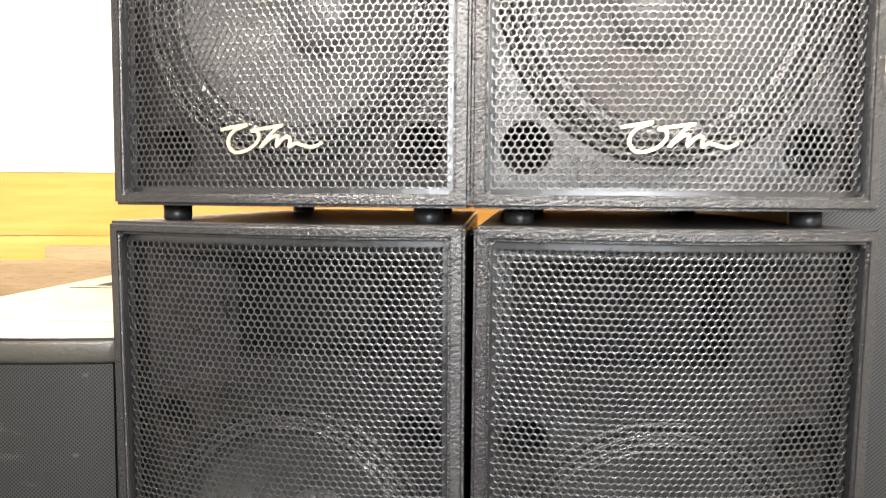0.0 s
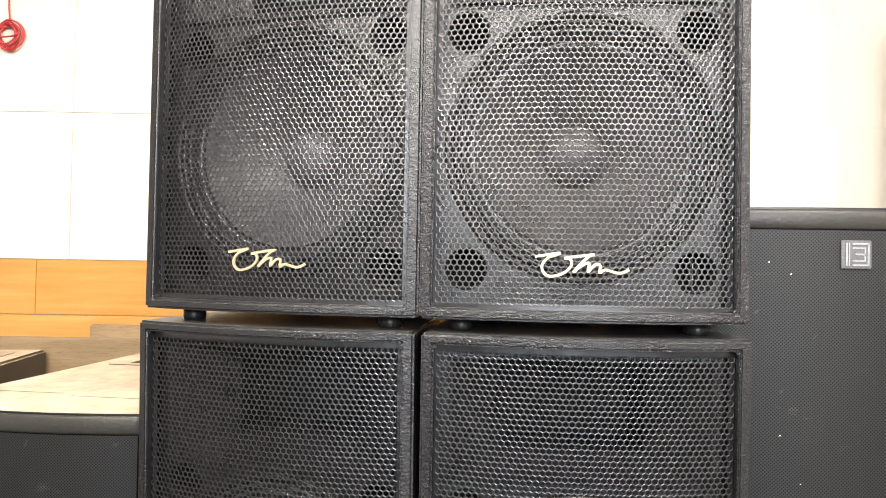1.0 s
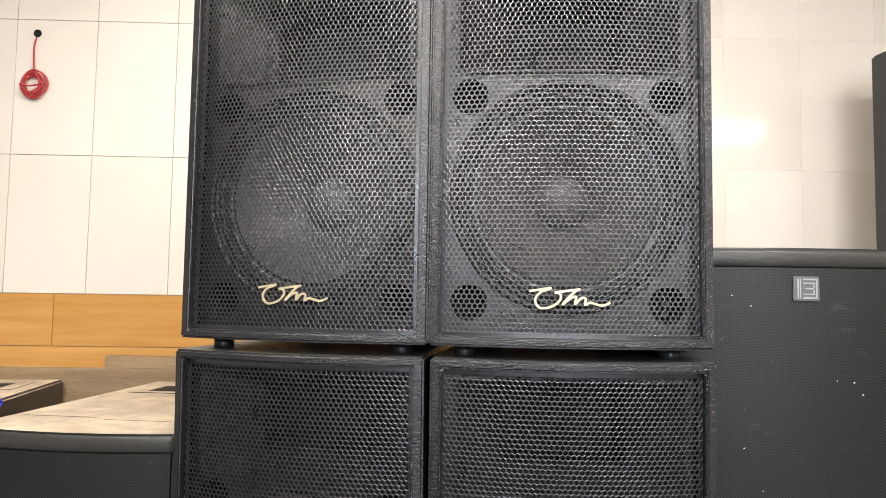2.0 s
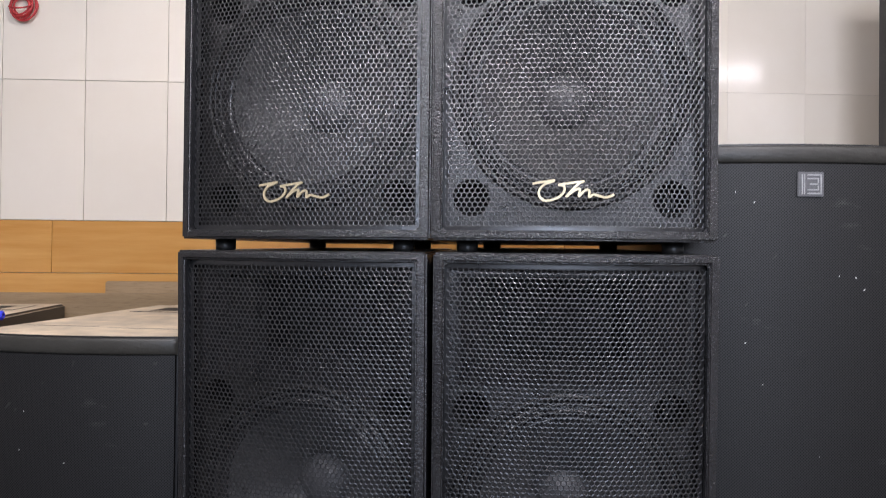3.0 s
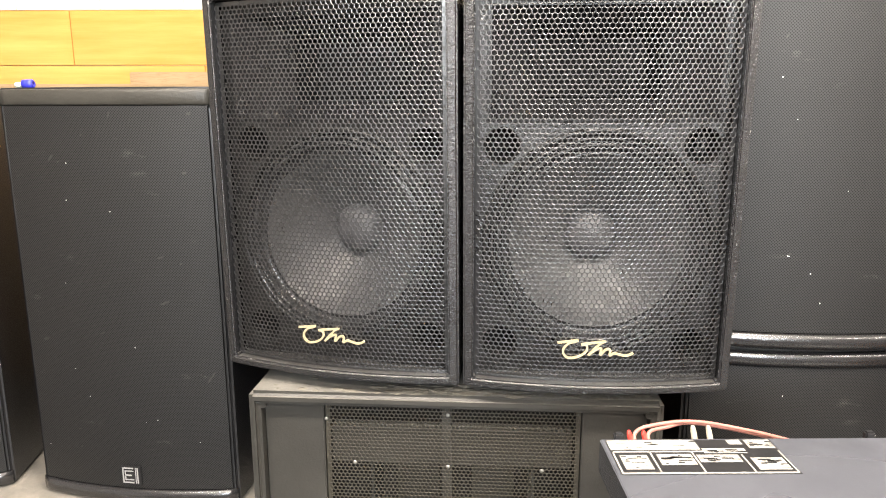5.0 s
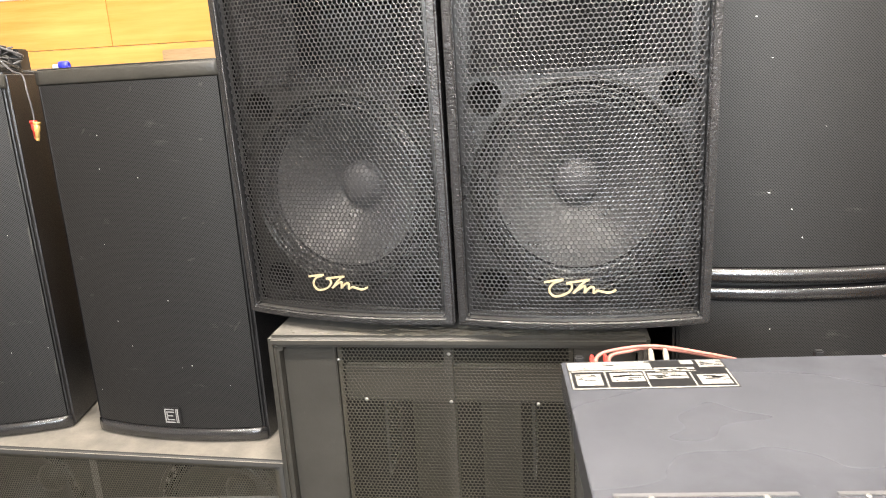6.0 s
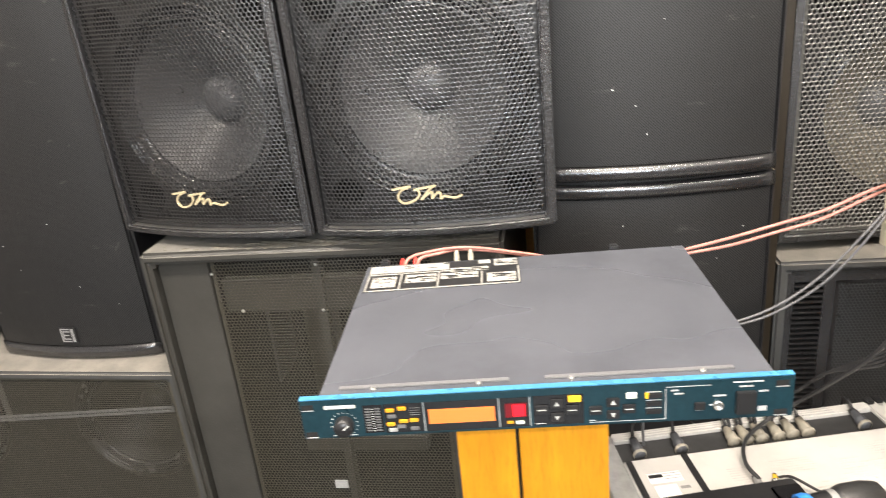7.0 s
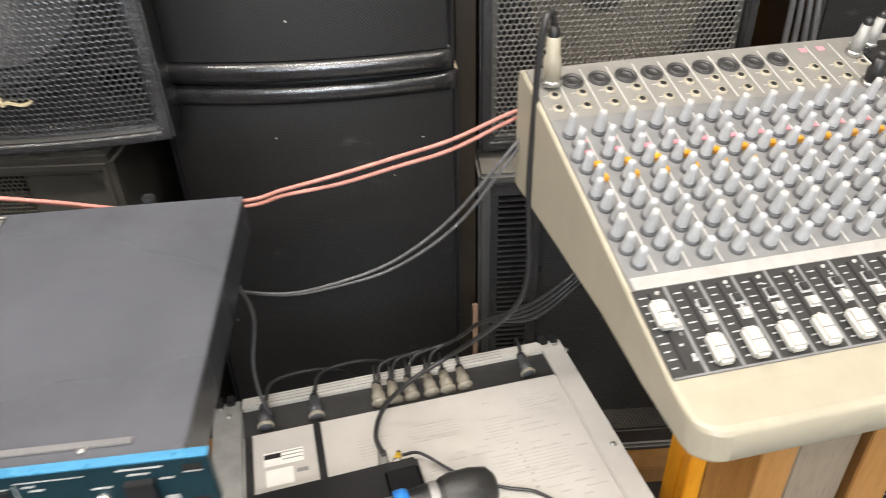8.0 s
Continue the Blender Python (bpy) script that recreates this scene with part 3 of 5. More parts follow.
# ---- tall cabinets with fine black mesh fronts ----
def tall_cabinet(w, h, d, wr, bow, label, badge, flecks, scuffs, m, seed, marks=()):
    t = thing("loudspeaker", m, label, "loudspeaker")
    c = part("cabinet", shell(w, h, d, wr, bow, 0.012, 0.034, 0.034, 0.007, 0.0115), M["satin"], t)
    c.data.materials.append(M["cab_smooth"])  # dust lies on the top alone
    for f in c.data.polygons:
        if f.normal.z > 0.95 and f.center.z > h - 0.02:
            f.material_index = 1
    bend = lambda x: bow_at(x, w, bow) - 0.0003
    n, wi = 18, w - 0.0245
    bm = bmesh.new()
    lo = [bm.verts.new((-wi / 2 + wi * k / n, bend(-wi / 2 + wi * k / n), 0.0345)) for k in range(n + 1)]
    hi = [bm.verts.new((v.co.x, v.co.y, h - 0.0345)) for v in lo]
    for k in range(n):
        bm.faces.new((lo[k], lo[k + 1], hi[k + 1], hi[k]))
    ex = bmesh.ops.extrude_face_region(bm, geom=bm.faces[:])
    for v in ex["geom"]:
        if isinstance(v, bmesh.types.BMVert):
            v.co.y += 0.004
    g = part("mesh_front", bm, M["cloth"], t, "fine black perforated steel front")
    # rounded lips that bulge past the mesh, below and above
    for z0, z1, deep, mat in ((0.003, 0.0335, 0.012, "lip"), (h - 0.0335, h - 0.003, *((0.012, "lip") if "plinth" in label else (0.005, "lip_dusty")))):
        e, rows = bmesh.new(), []
        for i in range(25):
            f = -1 + i / 12
            x = f * (w / 2 - 0.002)
            k = min(1.0, (1 - abs(f)) * 20 + 0.3)
            rows.append([e.verts.new((x, bow_at(x, w, bow) + 0.002 - k * deep * math.sin(math.pi * q / 9) ** 0.8, (z0 + z1) / 2 - (z1 - z0) / 2 * math.cos(math.pi * q / 9))) for q in range(10)])
        for A, B in zip(rows, rows[1:]):
            for q in range(9):
                e.faces.new((A[q], B[q], B[q + 1], A[q + 1]))
            e.faces.new((A[9], B[9], B[0], A[0]))
        e.faces.new(rows[0])
        e.faces.new(rows[-1][::-1])
        part("lip", e, M[mat], t, "rounded glossy black lip" if mat == "lip" else "rounded dusty black lip", True)
    if badge:
        bx, bz, up = badge
        y = bend(bx) - 0.0005
        q = part("badge", boxm(bx - 0.022, bx + 0.022, y - 0.003, y, bz - 0.021, bz + 0.021, bev=0.001), M["silver_dark"] if up else M["black"], g, "small square metal badge")
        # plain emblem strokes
        s = 1 if up else -1
        e = bmesh.new()
        for a, b, c, d2 in ((-0.006, 0.018, 0.0145, 0.017), (-0.006, 0.018, -0.017, -0.0145), (-0.006, 0.013, 0.0085, 0.0105), (-0.006, 0.013, -0.0105, -0.0085), (0.0155, 0.018, -0.017, 0.017),
                            (0.0110, 0.013, 0.002, 0.0085), (0.0110, 0.013, -0.0085, -0.002), (-0.002, 0.012, -0.001, 0.0015), (-0.016, -0.0135, -0.017, 0.017), (-0.0115, -0.010, -0.017, 0.017)):
            box(e, bx + min(a * s, b * s), bx + max(a * s, b * s), y - 0.0042, y - 0.003, bz + c, bz + d2)
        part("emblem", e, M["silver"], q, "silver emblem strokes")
    for x, z, length, tall, tilt, mat in marks:
        # a worn smear or paint drop with a ragged edge
        b2, rk = bmesh.new(), random.Random(int(x * 1000) * 7 + seed)
        ring = []
        for k in range(14):
            a = 2 * math.pi * k / 14
            px, pz = length / 2 * math.cos(a) * rk.uniform(0.7, 1.1), tall / 2 * math.sin(a) * rk.uniform(0.4, 1.2)
            ca, sa = math.cos(radians(tilt)), math.sin(radians(tilt))
            xx = x + px * ca - pz * sa
            ring.append(b2.verts.new((xx, bend(xx) - 0.0007, z + px * sa + pz * ca)))
        b2.faces.new(ring)
        part("smear" if mat == "smudge" else "paint_drop", b2, M[mat], g)
    rnd = random.Random(seed)
    for name, count, mat, lo_s, hi_s, al in (("fleck", flecks, "speck", 0.0006, 0.0014, 1.5), ("scuff", scuffs, "smudge", 0.0009, 0.0018, 5)):
        for _ in range(count):
            x, z = rnd.uniform(-0.45, 0.45) * w, rnd.uniform(0.08, 0.95) * h
            r, tilt = rnd.uniform(lo_s, hi_s), rnd.uniform(0.2, 1.1)
            b2 = bmesh.new()
            ring = []
            for k in range(7):
                a = 2 * math.pi * k / 7
                rr = r * rnd.uniform(0.6, 1.2)
                px, pz = rr * math.cos(a) * rnd.uniform(1, al), rr * math.sin(a)
                xx = x + px * math.cos(tilt) - pz * math.sin(tilt)
                ring.append(b2.verts.new((xx, bend(xx) - 0.0007, z + px * math.sin(tilt) + pz * math.cos(tilt))))
            b2.faces.new(ring)
            part(name, b2, M[mat], g)
    return t


LEFT_TALL = tall_cabinet(0.437, 0.840, 0.74, 0.437, 0.026, "tall black loudspeaker with upside-down badge, dusty top, on a subwoofer", (0.001, 0.064, False), 9, 4, between(-0.803, 1.057, -0.368, 0.996, 0.455), 3,
    [(-0.107, 0.709, 0.018, 0.006, 48, "smudge"), (-0.09, 0.702, 0.011, 0.004, 40, "smudge"), (0.102, 0.431, 0.022, 0.005, 20, "smudge"), (0.100, 0.521, 0.017, 0.0045, 18, "smudge"), (0.157, 0.682, 0.009, 0.006, 10, "smudge"), (0.181, 0.277, 0.03, 0.005, 55, "smudge"),
     (-0.165, 0.345, 0.016, 0.006, 15, "smudge"), (0.172, 0.791, 0.012, 0.006, 30, "smudge"), (0.139, 0.508, 0.008, 0.004, 20, "smudge"), (0.024, 0.79, 0.012, 0.005, 70, "smudge"), (-0.073, 0.70, 0.003, 0.003, 0, "speck"), (0.034, 0.339, 0.003, 0.003, 0, "speck")])
FAR_TALL = tall_cabinet(0.437, 0.840, 0.74, 0.437, 0.026, "tall black loudspeaker with scraped side and dusty top, on a subwoofer", None, 8, 4, between(-1.312, 1.018, -0.878, 1.076, 0.455), 4,
    [(0.2045, 0.70, 0.07, 0.004, 88, "smudge"), (0.2050, 0.60, 0.05, 0.003, 91, "smudge"), (0.2035, 0.47, 0.08, 0.005, 89, "smudge"), (0.2050, 0.33, 0.06, 0.003, 90, "smudge"), (0.2040, 0.16, 0.05, 0.005, 87, "smudge"), (0.12, 0.5, 0.02, 0.004, 30, "smudge")])
tall_cabinet(0.46, 0.82, 0.70, 0.42, 0.030, "tall black loudspeaker with metal badge stacked on another", (0.0, 0.75, True), 8, 3, between(0.495, 0.905, 0.955, 0.880, 0.826), 5,
    [(-0.105, 0.479, 0.004, 0.0022, 20, "speck"), (-0.07, 0.174, 0.006, 0.0025, -20, "speck"), (0.08, 0.592, 0.004, 0.004, 0, "speck"), (0.095, 0.572, 0.005, 0.003, 40, "speck"), (-0.009, 0.09, 0.0025, 0.004, 0, "speck"), (-0.03, 0.143, 0.003, 0.003, 0, "speck"), (-0.067, 0.178, 0.007, 0.005, 70, "smudge")])
tall_cabinet(0.46, 0.820, 0.75, 0.44, 0.030, "tall black loudspeaker carrying another, standing on a plinth", None, 10, 2, between(0.502, 0.915, 0.962, 0.895, 0.004), 6)
tagged(part("plinth", boxm(-0.23, 0.23, 0.02, 0.45, FLOOR, 0.004, bev=0.004), M["cab_old"], None, "", False, between(0.502, 0.915, 0.962, 0.895, 0)), "worn black plinth under a tall loudspeaker", "plinth")

# connector plates on the two dusty tops; a raised near-black sheet paints each recess's shade
for t in (LEFT_TALL, FAR_TALL):
    p = part("top_plate", boxm(-0.17, 0.17, 0.50, 0.66, 0.840, 0.8415, bev=0.0005), M["cab_smooth"], t)
    part("plate_recess", boxm(-0.13, 0.13, 0.53, 0.63, 0.8415, 0.842), M["dark"], p, "near-black sheet painted as a shaded recess")
    for x0, x1, y in ((-0.19, -0.03, 0.14), (0.0, 0.17, 0.12)):
        part("seam", boxm(x0, x1, y, y + 0.0015, 0.840, 0.8404), M["black"], t)


# ---- low bass cabinets ----
def bass_centre():
    w, h = 0.752, 0.747 - FLOOR
    t = thing("subwoofer", between(-0.311, 0.884, 0.442, 0.823, FLOOR), "worn black subwoofer with steel mesh, carrying the badge loudspeakers", "subwoofer")
    part("cabinet", shell(w, h, 1.0, w, 0.0, 0.022, 0.03, 0.026, 0, 0.009, flat_floor=0.30), M["cab_old"], t)
    for xa, xb in ((-0.3525, -0.241), (0.236, 0.3525)):
        part("side_panel", boxm(xa, xb, 0.026, 0.042, 0.032, h - 0.028, bev=0.002), M["cab_old"], t)
    g = part("grille", perforated(0.474, h - 0.06, 0.0079, 0.445, 0.001), M["grille_old"], t, "dull black steel mesh", m=pose(-0.0027, 0.027, 0.031))
    part("centre_rib", boxm(-0.020, -0.004, 0.031, 0.06, 0.032, h - 0.03), M["cab_old"], t)
    part("cross_rib", boxm(-0.232, 0.222, 0.05, 0.075, h - 0.160, h - 0.085, bev=0.002), M["cab_old"], t)
    # Near-black board paints the shade behind the mesh.
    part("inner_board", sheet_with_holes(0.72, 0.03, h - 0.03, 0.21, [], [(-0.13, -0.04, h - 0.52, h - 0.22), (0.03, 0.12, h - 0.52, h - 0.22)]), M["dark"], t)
    for x in (-0.165, 0.150):
        part("horn_edge", boxm(x, x + 0.006, 0.085, 0.205, h - 0.36, h - 0.175, bev=0.002), M["satin"], t)
    part("horn_floor", boxm(-0.159, 0.149, 0.150, 0.205, h - 0.60, h - 0.56, bev=0.004), M["cab_old"], t)
    for x, z in ((-0.182, 0.147), (-0.006, 0.150), (0.168, 0.152), (-0.006, 0.047), (-0.234, 0.06)):
        part("screw", lathe(bmesh.new(), [(0, -0.0025), (0.003, -0.002), (0.004, 0), (0, 0.001)], 10, "y", (x, 0.0, h - z - 0.031)), M["screw"], g, "", True)
    part("maker_plate", boxm(-0.048, -0.018, -0.005, -0.001, h - 0.636, h - 0.616), M["silver"], g, "small pale plate")
    return t


def bass_left():
    w, h = 1.10, 0.455 - FLOOR
    t = thing("subwoofer", between(-1.40, 1.03, -0.306, 0.902, FLOOR), "wide black subwoofer with perforated front and dusty grey top", "subwoofer")
    part("cabinet", shell(w, h, 0.75, w, 0.0, 0.02, 0.02, 0.02, 0, 0.006, flat_floor=0.30), M["cab_grey"], t)
    g = part("grille", perforated(w - 0.04, h - 0.04, 0.0064, 0.40, 0.0), M["grille_old"], t, "dusty steel mesh", m=pose(0, 0.006, 0.02))
    part("upright_rib", boxm(0.066, 0.082, 0.0085, 0.0115, h - 0.145, h - 0.021), M["grille_worn"], t)
    part("cross_strip", perforated(1.052, 0.017, 0.0064, 0.36, 0.0), M["grille_worn"], t, "paler doubled strip of mesh", m=pose(0, 0.0035, 0.3095 - FLOOR, 0, -4.46, 0))
    part("inner_board", sheet_with_holes(w - 0.04, 0.02, h - 0.02, 0.15, [(0.30, h - 0.235, 0.17), (-0.26, h - 0.235, 0.17)]), M["baffle"], t)
    woofer(t, 0.30, h - 0.235, 0.15, 0.17, (M["baffle"], M["baffle"]))
    woofer(t, -0.26, h - 0.235, 0.15, 0.17, (M["baffle"], M["baffle"]))
    return t


BASS = bass_centre()
bass_left()


def dust_lumps():
    """Loose fluff and grit on the low cabinet's top, before the badge loudspeakers."""
    rd = random.Random(31)
    bm = bmesh.new()
    top = 0.747 - FLOOR
    for k in range(240):
        x = rd.gauss(0.05, 0.13) if k < 170 else rd.uniform(-0.35, 0.36)
        if abs(x) > 0.36:
            continue
        y, r = 0.012 + abs(rd.gauss(0, 0.022)), rd.uniform(0.0012, 0.006) * (1.0 if k % 5 else 1.9)
        hgt = min(0.0025, r * rd.uniform(0.12, 0.4))
        low, mid = [], []
        for q in range(7):
            a = 2 * math.pi * q / 7
            f = r * rd.uniform(0.65, 1.25)
            low.append(bm.verts.new((x + f * 2.2 * math.cos(a), y + f * math.sin(a), top - 0.0005)))
            mid.append(bm.verts.new((x + f * 1.1 * math.cos(a), y + f * 0.6 * math.sin(a), top + hgt * rd.uniform(0.6, 1.1))))
        for q in range(7):
            bm.faces.new((low[q], low[(q + 1) % 7], mid[(q + 1) % 7], mid[q]))
        bm.faces.new(mid)
    tagged(part("dust", bm, M["dust"], None, "", True, BASS.matrix_basis.copy()), "lumps of grey-beige dust lying on a subwoofer's top", "dust", "", "stuff")


dust_lumps()


# ---- the mesh-fronted pair beyond, with a monitor on top ----
def mesh_speaker():
    w, h = 0.485, 0.76
    t = thing("loudspeaker", between(1.014, 1.005, 1.499, 1.005, 0.622), "black loudspeaker with worn steel mesh and pale paper cone", "loudspeaker")
    part("cabinet", shell(w, h, 0.78, 0.47, 0.0, 0.022, 0.02, 0.02, 0, 0.005, flat_floor=0.25), M["cab"], t)
    yb = 0.045
    part("baffle", sheet_with_holes(w - 0.044, 0.02, h - 0.02, yb, [(0.01, 0.255, 0.20), (-0.135, 0.50, 0.05), (0.155, 0.50, 0.05)], [(-0.19, 0.19, 0.575, 0.72)]), M["baffle"], t)
    woofer(t, 0.01, 0.255, yb, 0.20, (M["cone_light"], M["cap"]))
    for a in (-0.135, 0.155):
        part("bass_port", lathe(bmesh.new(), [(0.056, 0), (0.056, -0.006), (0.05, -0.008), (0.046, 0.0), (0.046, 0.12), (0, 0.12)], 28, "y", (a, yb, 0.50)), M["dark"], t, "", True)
    part("horn", boxm(-0.19, 0.19, yb + 0.05, yb + 0.08, 0.575, 0.72), M["horn"], t)
    part("grille", perforated(w - 0.044, h - 0.04, 0.0105, 0.425, 0.0016, ridge=0.0009), M["grille_worn"], t, "worn steel mesh grille", m=pose(0, 0.010, 0.02))
    return t


def louvre_speaker():
    w, h = 0.52, 0.765
    t = thing("loudspeaker", between(1.005, 0.957, 1.523, 0.925, -0.165), "low black loudspeaker with ribbed vent and dusty grey top", "loudspeaker")
    part("cabinet", shell(w, h, 0.80, 0.50, 0.0, 0.022, 0.02, 0.022, 0, 0.006, flat_floor=0.12), M["cab_grey"], t)
    part("vent_frame", sheet_with_holes(w - 0.044, 0.02, h - 0.022, 0.012, [], [(-0.222, -0.162, 0.265, 0.715), (-0.14, 0.215, 0.06, 0.715)]), M["cab"], t)
    for k in range(36):
        part("slat", boxm(-0.222, -0.162, 0.008, 0.022, 0.270 + k * 0.0124, 0.274 + k * 0.0124), M["grille"], t)
    part("grille", perforated(0.355, 0.655, 0.0075, 0.42, 0.0), M["grille"], t, "fine black mesh", m=pose(0.0375, 0.014, 0.06))
    return t


mesh_speaker()
louvre_speaker()
tagged(part("low_shelf", boxm(-0.30, 0.30, -0.05, 0.50, FLOOR, -0.166, bev=0.003), M["wood_light"], None, "", False, between(1.005, 0.957, 1.523, 0.925, 0)), "low tan wooden board under the louvred loudspeaker", "shelf")


def corner_monitor():
    t = thing("stage_monitor", pose(1.655, 1.36, 1.384, 0, 0, 6), "black loudspeaker with recessed side handle, standing on another", "loudspeaker")
    bm = bmesh.new()
    prof = [(0, 0), (0.36, 0), (0.36, 0.90), (0.11, 0.90), (0.05, 0.81), (0, 0.70)]
    A = [bm.verts.new((-0.23, y, z)) for y, z in prof]
    B = [bm.verts.new((0.23, y, z)) for y, z in prof]
    bm.faces.new(A)
    bm.faces.new(B[::-1])
    for k in range(len(prof)):
        bm.faces.new((A[k], A[(k + 1) % 6], B[(k + 1) % 6], B[k]))
    bmesh.ops.bevel(bm, geom=bm.edges[:], offset=0.008, segments=2, affect="EDGES")
    part("cabinet", bm, M["cab_smooth"], t)
    p = part("handle_cup", boxm(-0.236, -0.229, 0.21, 0.33, 0.25, 0.47, bev=0.002), M["black"], t)
    part("grip", boxm(-0.246, -0.234, 0.225, 0.245, 0.27, 0.45, bev=0.003), M["side_grey"], p, "worn metal grip")
    return t


corner_monitor()

# Added strip: its near-black brown darkens the gap between the cabinets.
tagged(part("board", boxm(0.9665, 0.999, 0.958, 0.982, FLOOR, 1.42, bev=0.002), M["wood_dark"]), "near-black brown strip added in the gap between two loudspeakers", "board")
tagged(part("slat", boxm(0.990, 1.0005, 0.938, 0.947, FLOOR, 0.322, bev=0.001), M["wood_tan"]), "pale tan slat standing before a near-black strip", "slat")

# ---- behind the left cabinets ----
tagged(part("board", boxm(-1.7, -0.3, 1.835, 1.86, FLOOR, 1.325, bev=0.003), M["board_grey"]), "weathered brown board leaning at the back wall", "board")
tagged(part("plank", boxm(-0.885, -0.3, 1.862, 1.89, FLOOR, 1.36, bev=0.003), M["board_grey"]), "narrow weathered plank standing against a board", "plank")


# ---- rack unit on its wooden post ----
def rack_unit():
    t = thing("signal_processor", pose(0.465, 0.157, 0.802), "black rack signal processor with teal front panel and lit orange display", "audio rack unit")
    part("case", boxm(-0.219, 0.219, 0.004, 0.335, 0.0, 0.0435, bev=0.0012), M["steel_black"], t)
    for xa, xb in ((-0.20, -0.03), (0.005, 0.185)):
        part("lid_lip", boxm(xa, xb, 0.014, 0.020, 0.0435, 0.0452, bev=0.0005), M["silver_dark"], t)
    for x in (-0.165, -0.06, 0.03, 0.155):
        part("lid_screw", lathe(bmesh.new(), [(0, 0.0022), (0.0025, 0.0018), (0.003, 0), (0, -0.0005)], 10, "z", (x, 0.013, 0.0435)), M["screw"], t, "", True)
    f = part("front_panel", boxm(-0.2375, 0.2345, -0.003, 0.0035, -0.0005, 0.044, bev=0.0008), M["teal"], t, "teal anodised front panel")
    part("top_edge", boxm(-0.2370, 0.2340, -0.0028, 0.0045, 0.0441, 0.0452), M["blue_edge"], f, "bright blue top edge")
    def bit(name, x0, x1, z0, z1, mat, dep=0.0012, parent=f, label="", y=-0.003):
        return part(name, boxm(x0, x1, y - dep, y, z0, z1, bev=min(0.0006, dep * 0.4)), M[mat], parent, label)
    L = -0.2415
    for z in (0.0050, 0.0365):
        for x in (L + 0.0119, L + 0.4648):
            bit("rack_slot", x - 0.006, x + 0.006, z - 0.0030, z + 0.0030, "dark", 0.0004)
            bit("slot_rim", x - 0.006, x + 0.006, z - 0.0042, z - 0.0030, "silver", 0.0006)
    bit("name_bar", L + 0.033, L + 0.060, 0.0335, 0.0375, "print", 0.0004)
    part("name_dot", lathe(bmesh.new(), [(0.0024, 0), (0.0024, -0.0004), (0, -0.0004)], 14, "y", (L + 0.0305, -0.003, 0.0355)), M["print"], f)
    dial = part("dial", lathe(bmesh.new(), [(0.0098, 0), (0.0094, -0.009), (0.0082, -0.011), (0, -0.011)], 28, "y", (L + 0.0465, -0.003, 0.0155)), M["black"], f, "black dial", True)
    part("pointer", boxm(-0.0006, 0.0006, -0.0008, 0, 0.001, 0.0085), M["print"], dial, m=pose(L + 0.0465, -0.0141, 0.0155, 0, 50, 0))
    for k in range(15):
        a = radians(-140 + 280 * k / 14)
        x, z = L + 0.0465 + 0.0132 * math.sin(a), 0.0155 + 0.0132 * math.cos(a)
        bit("tick", x - 0.0006, x + 0.0006, z - 0.0006, z + 0.0006, "print", 0.0004)
    for x0, x1 in ((0.034, 0.044), (0.049, 0.058)):
        bit("print_bar", L + x0, L + x1, 0.0020, 0.0033, "print_grey", 0.0003)
    bit("meter_window", L + 0.0665, L + 0.0860, 0.0040, 0.0360, "black_gloss", 0.0005)
    for k in range(9):
        for x0, x1 in ((0.0685, 0.0735), (0.0785, 0.0835)):
            bit("meter_segment", L + x0, L + x1, 0.0062 + k * 0.0031, 0.0080 + k * 0.0031, "print_dim", 0.0003, y=-0.0036)
    for k in range(10):
        bit("scale_mark", L + 0.0748, L + 0.0772, 0.0060 + k * 0.0028, 0.0068 + k * 0.0028, "print", 0.0003, y=-0.0036)
    bit("key_field", L + 0.0872, L + 0.1252, 0.0030, 0.0360, "black_gloss", 0.0005)
    for x, z, m in ((0.0890, 0.0275, "orange_key"), (0.1010, 0.0290, "orange_key"), (0.0905, 0.0205, "silver_dark"), (0.1015, 0.0145, "orange_key"), (0.0885, 0.0115, "orange_key"), (0.0990, 0.0085, "silver_dark"), (0.1120, 0.0150, "orange_key"), (0.0905, 0.0050, "silver"), (0.1120, 0.0055, "silver_dark")):
        bit("key", L + x, L + x + 0.0085, z, z + 0.0042, m, 0.0018, y=-0.0035)
    for k in range(4):
        bit("print_bar", L + 0.1125, L + 0.1225, 0.0225 + k * 0.0026, 0.0232 + k * 0.0026, "print_dim", 0.0003, y=-0.0036)
    for x in (0.1264, 0.1997, 0.2295):
        bit("divider", L + x - 0.0004, L + x + 0.0004, 0.0030, 0.0360, "print_grey", 0.0004)
    bit("display_frame", L + 0.1276, L + 0.1986, 0.0026, 0.0360, "black_gloss", 0.0006)
    bit("display", L + 0.1310, L + 0.1955, 0.0113, 0.0280, "lcd", 0.0004, y=-0.0037, label="lit orange display")
    bit("lamp_window", L + 0.2008, L + 0.2284, 0.0030, 0.0360, "black_gloss", 0.0006)
    bit("red_window", L + 0.2055, L + 0.2265, 0.0140, 0.0300, "red_window", 0.0004, y=-0.0037)
    bit("red_lamp", L + 0.2130, L + 0.2245, 0.0155, 0.0285, "led_red", 0.0006, y=-0.0042, label="lit red lamp")
    bit("key", L + 0.2070, L + 0.2130, 0.0072, 0.0104, "orange_key", 0.001, y=-0.0037)
    bit("key", L + 0.2155, L + 0.2235, 0.0062, 0.0100, "pale_key", 0.001, y=-0.0037)
    bit("key_field", L + 0.2325, L + 0.2810, 0.0030, 0.0365, "black_gloss", 0.0005)
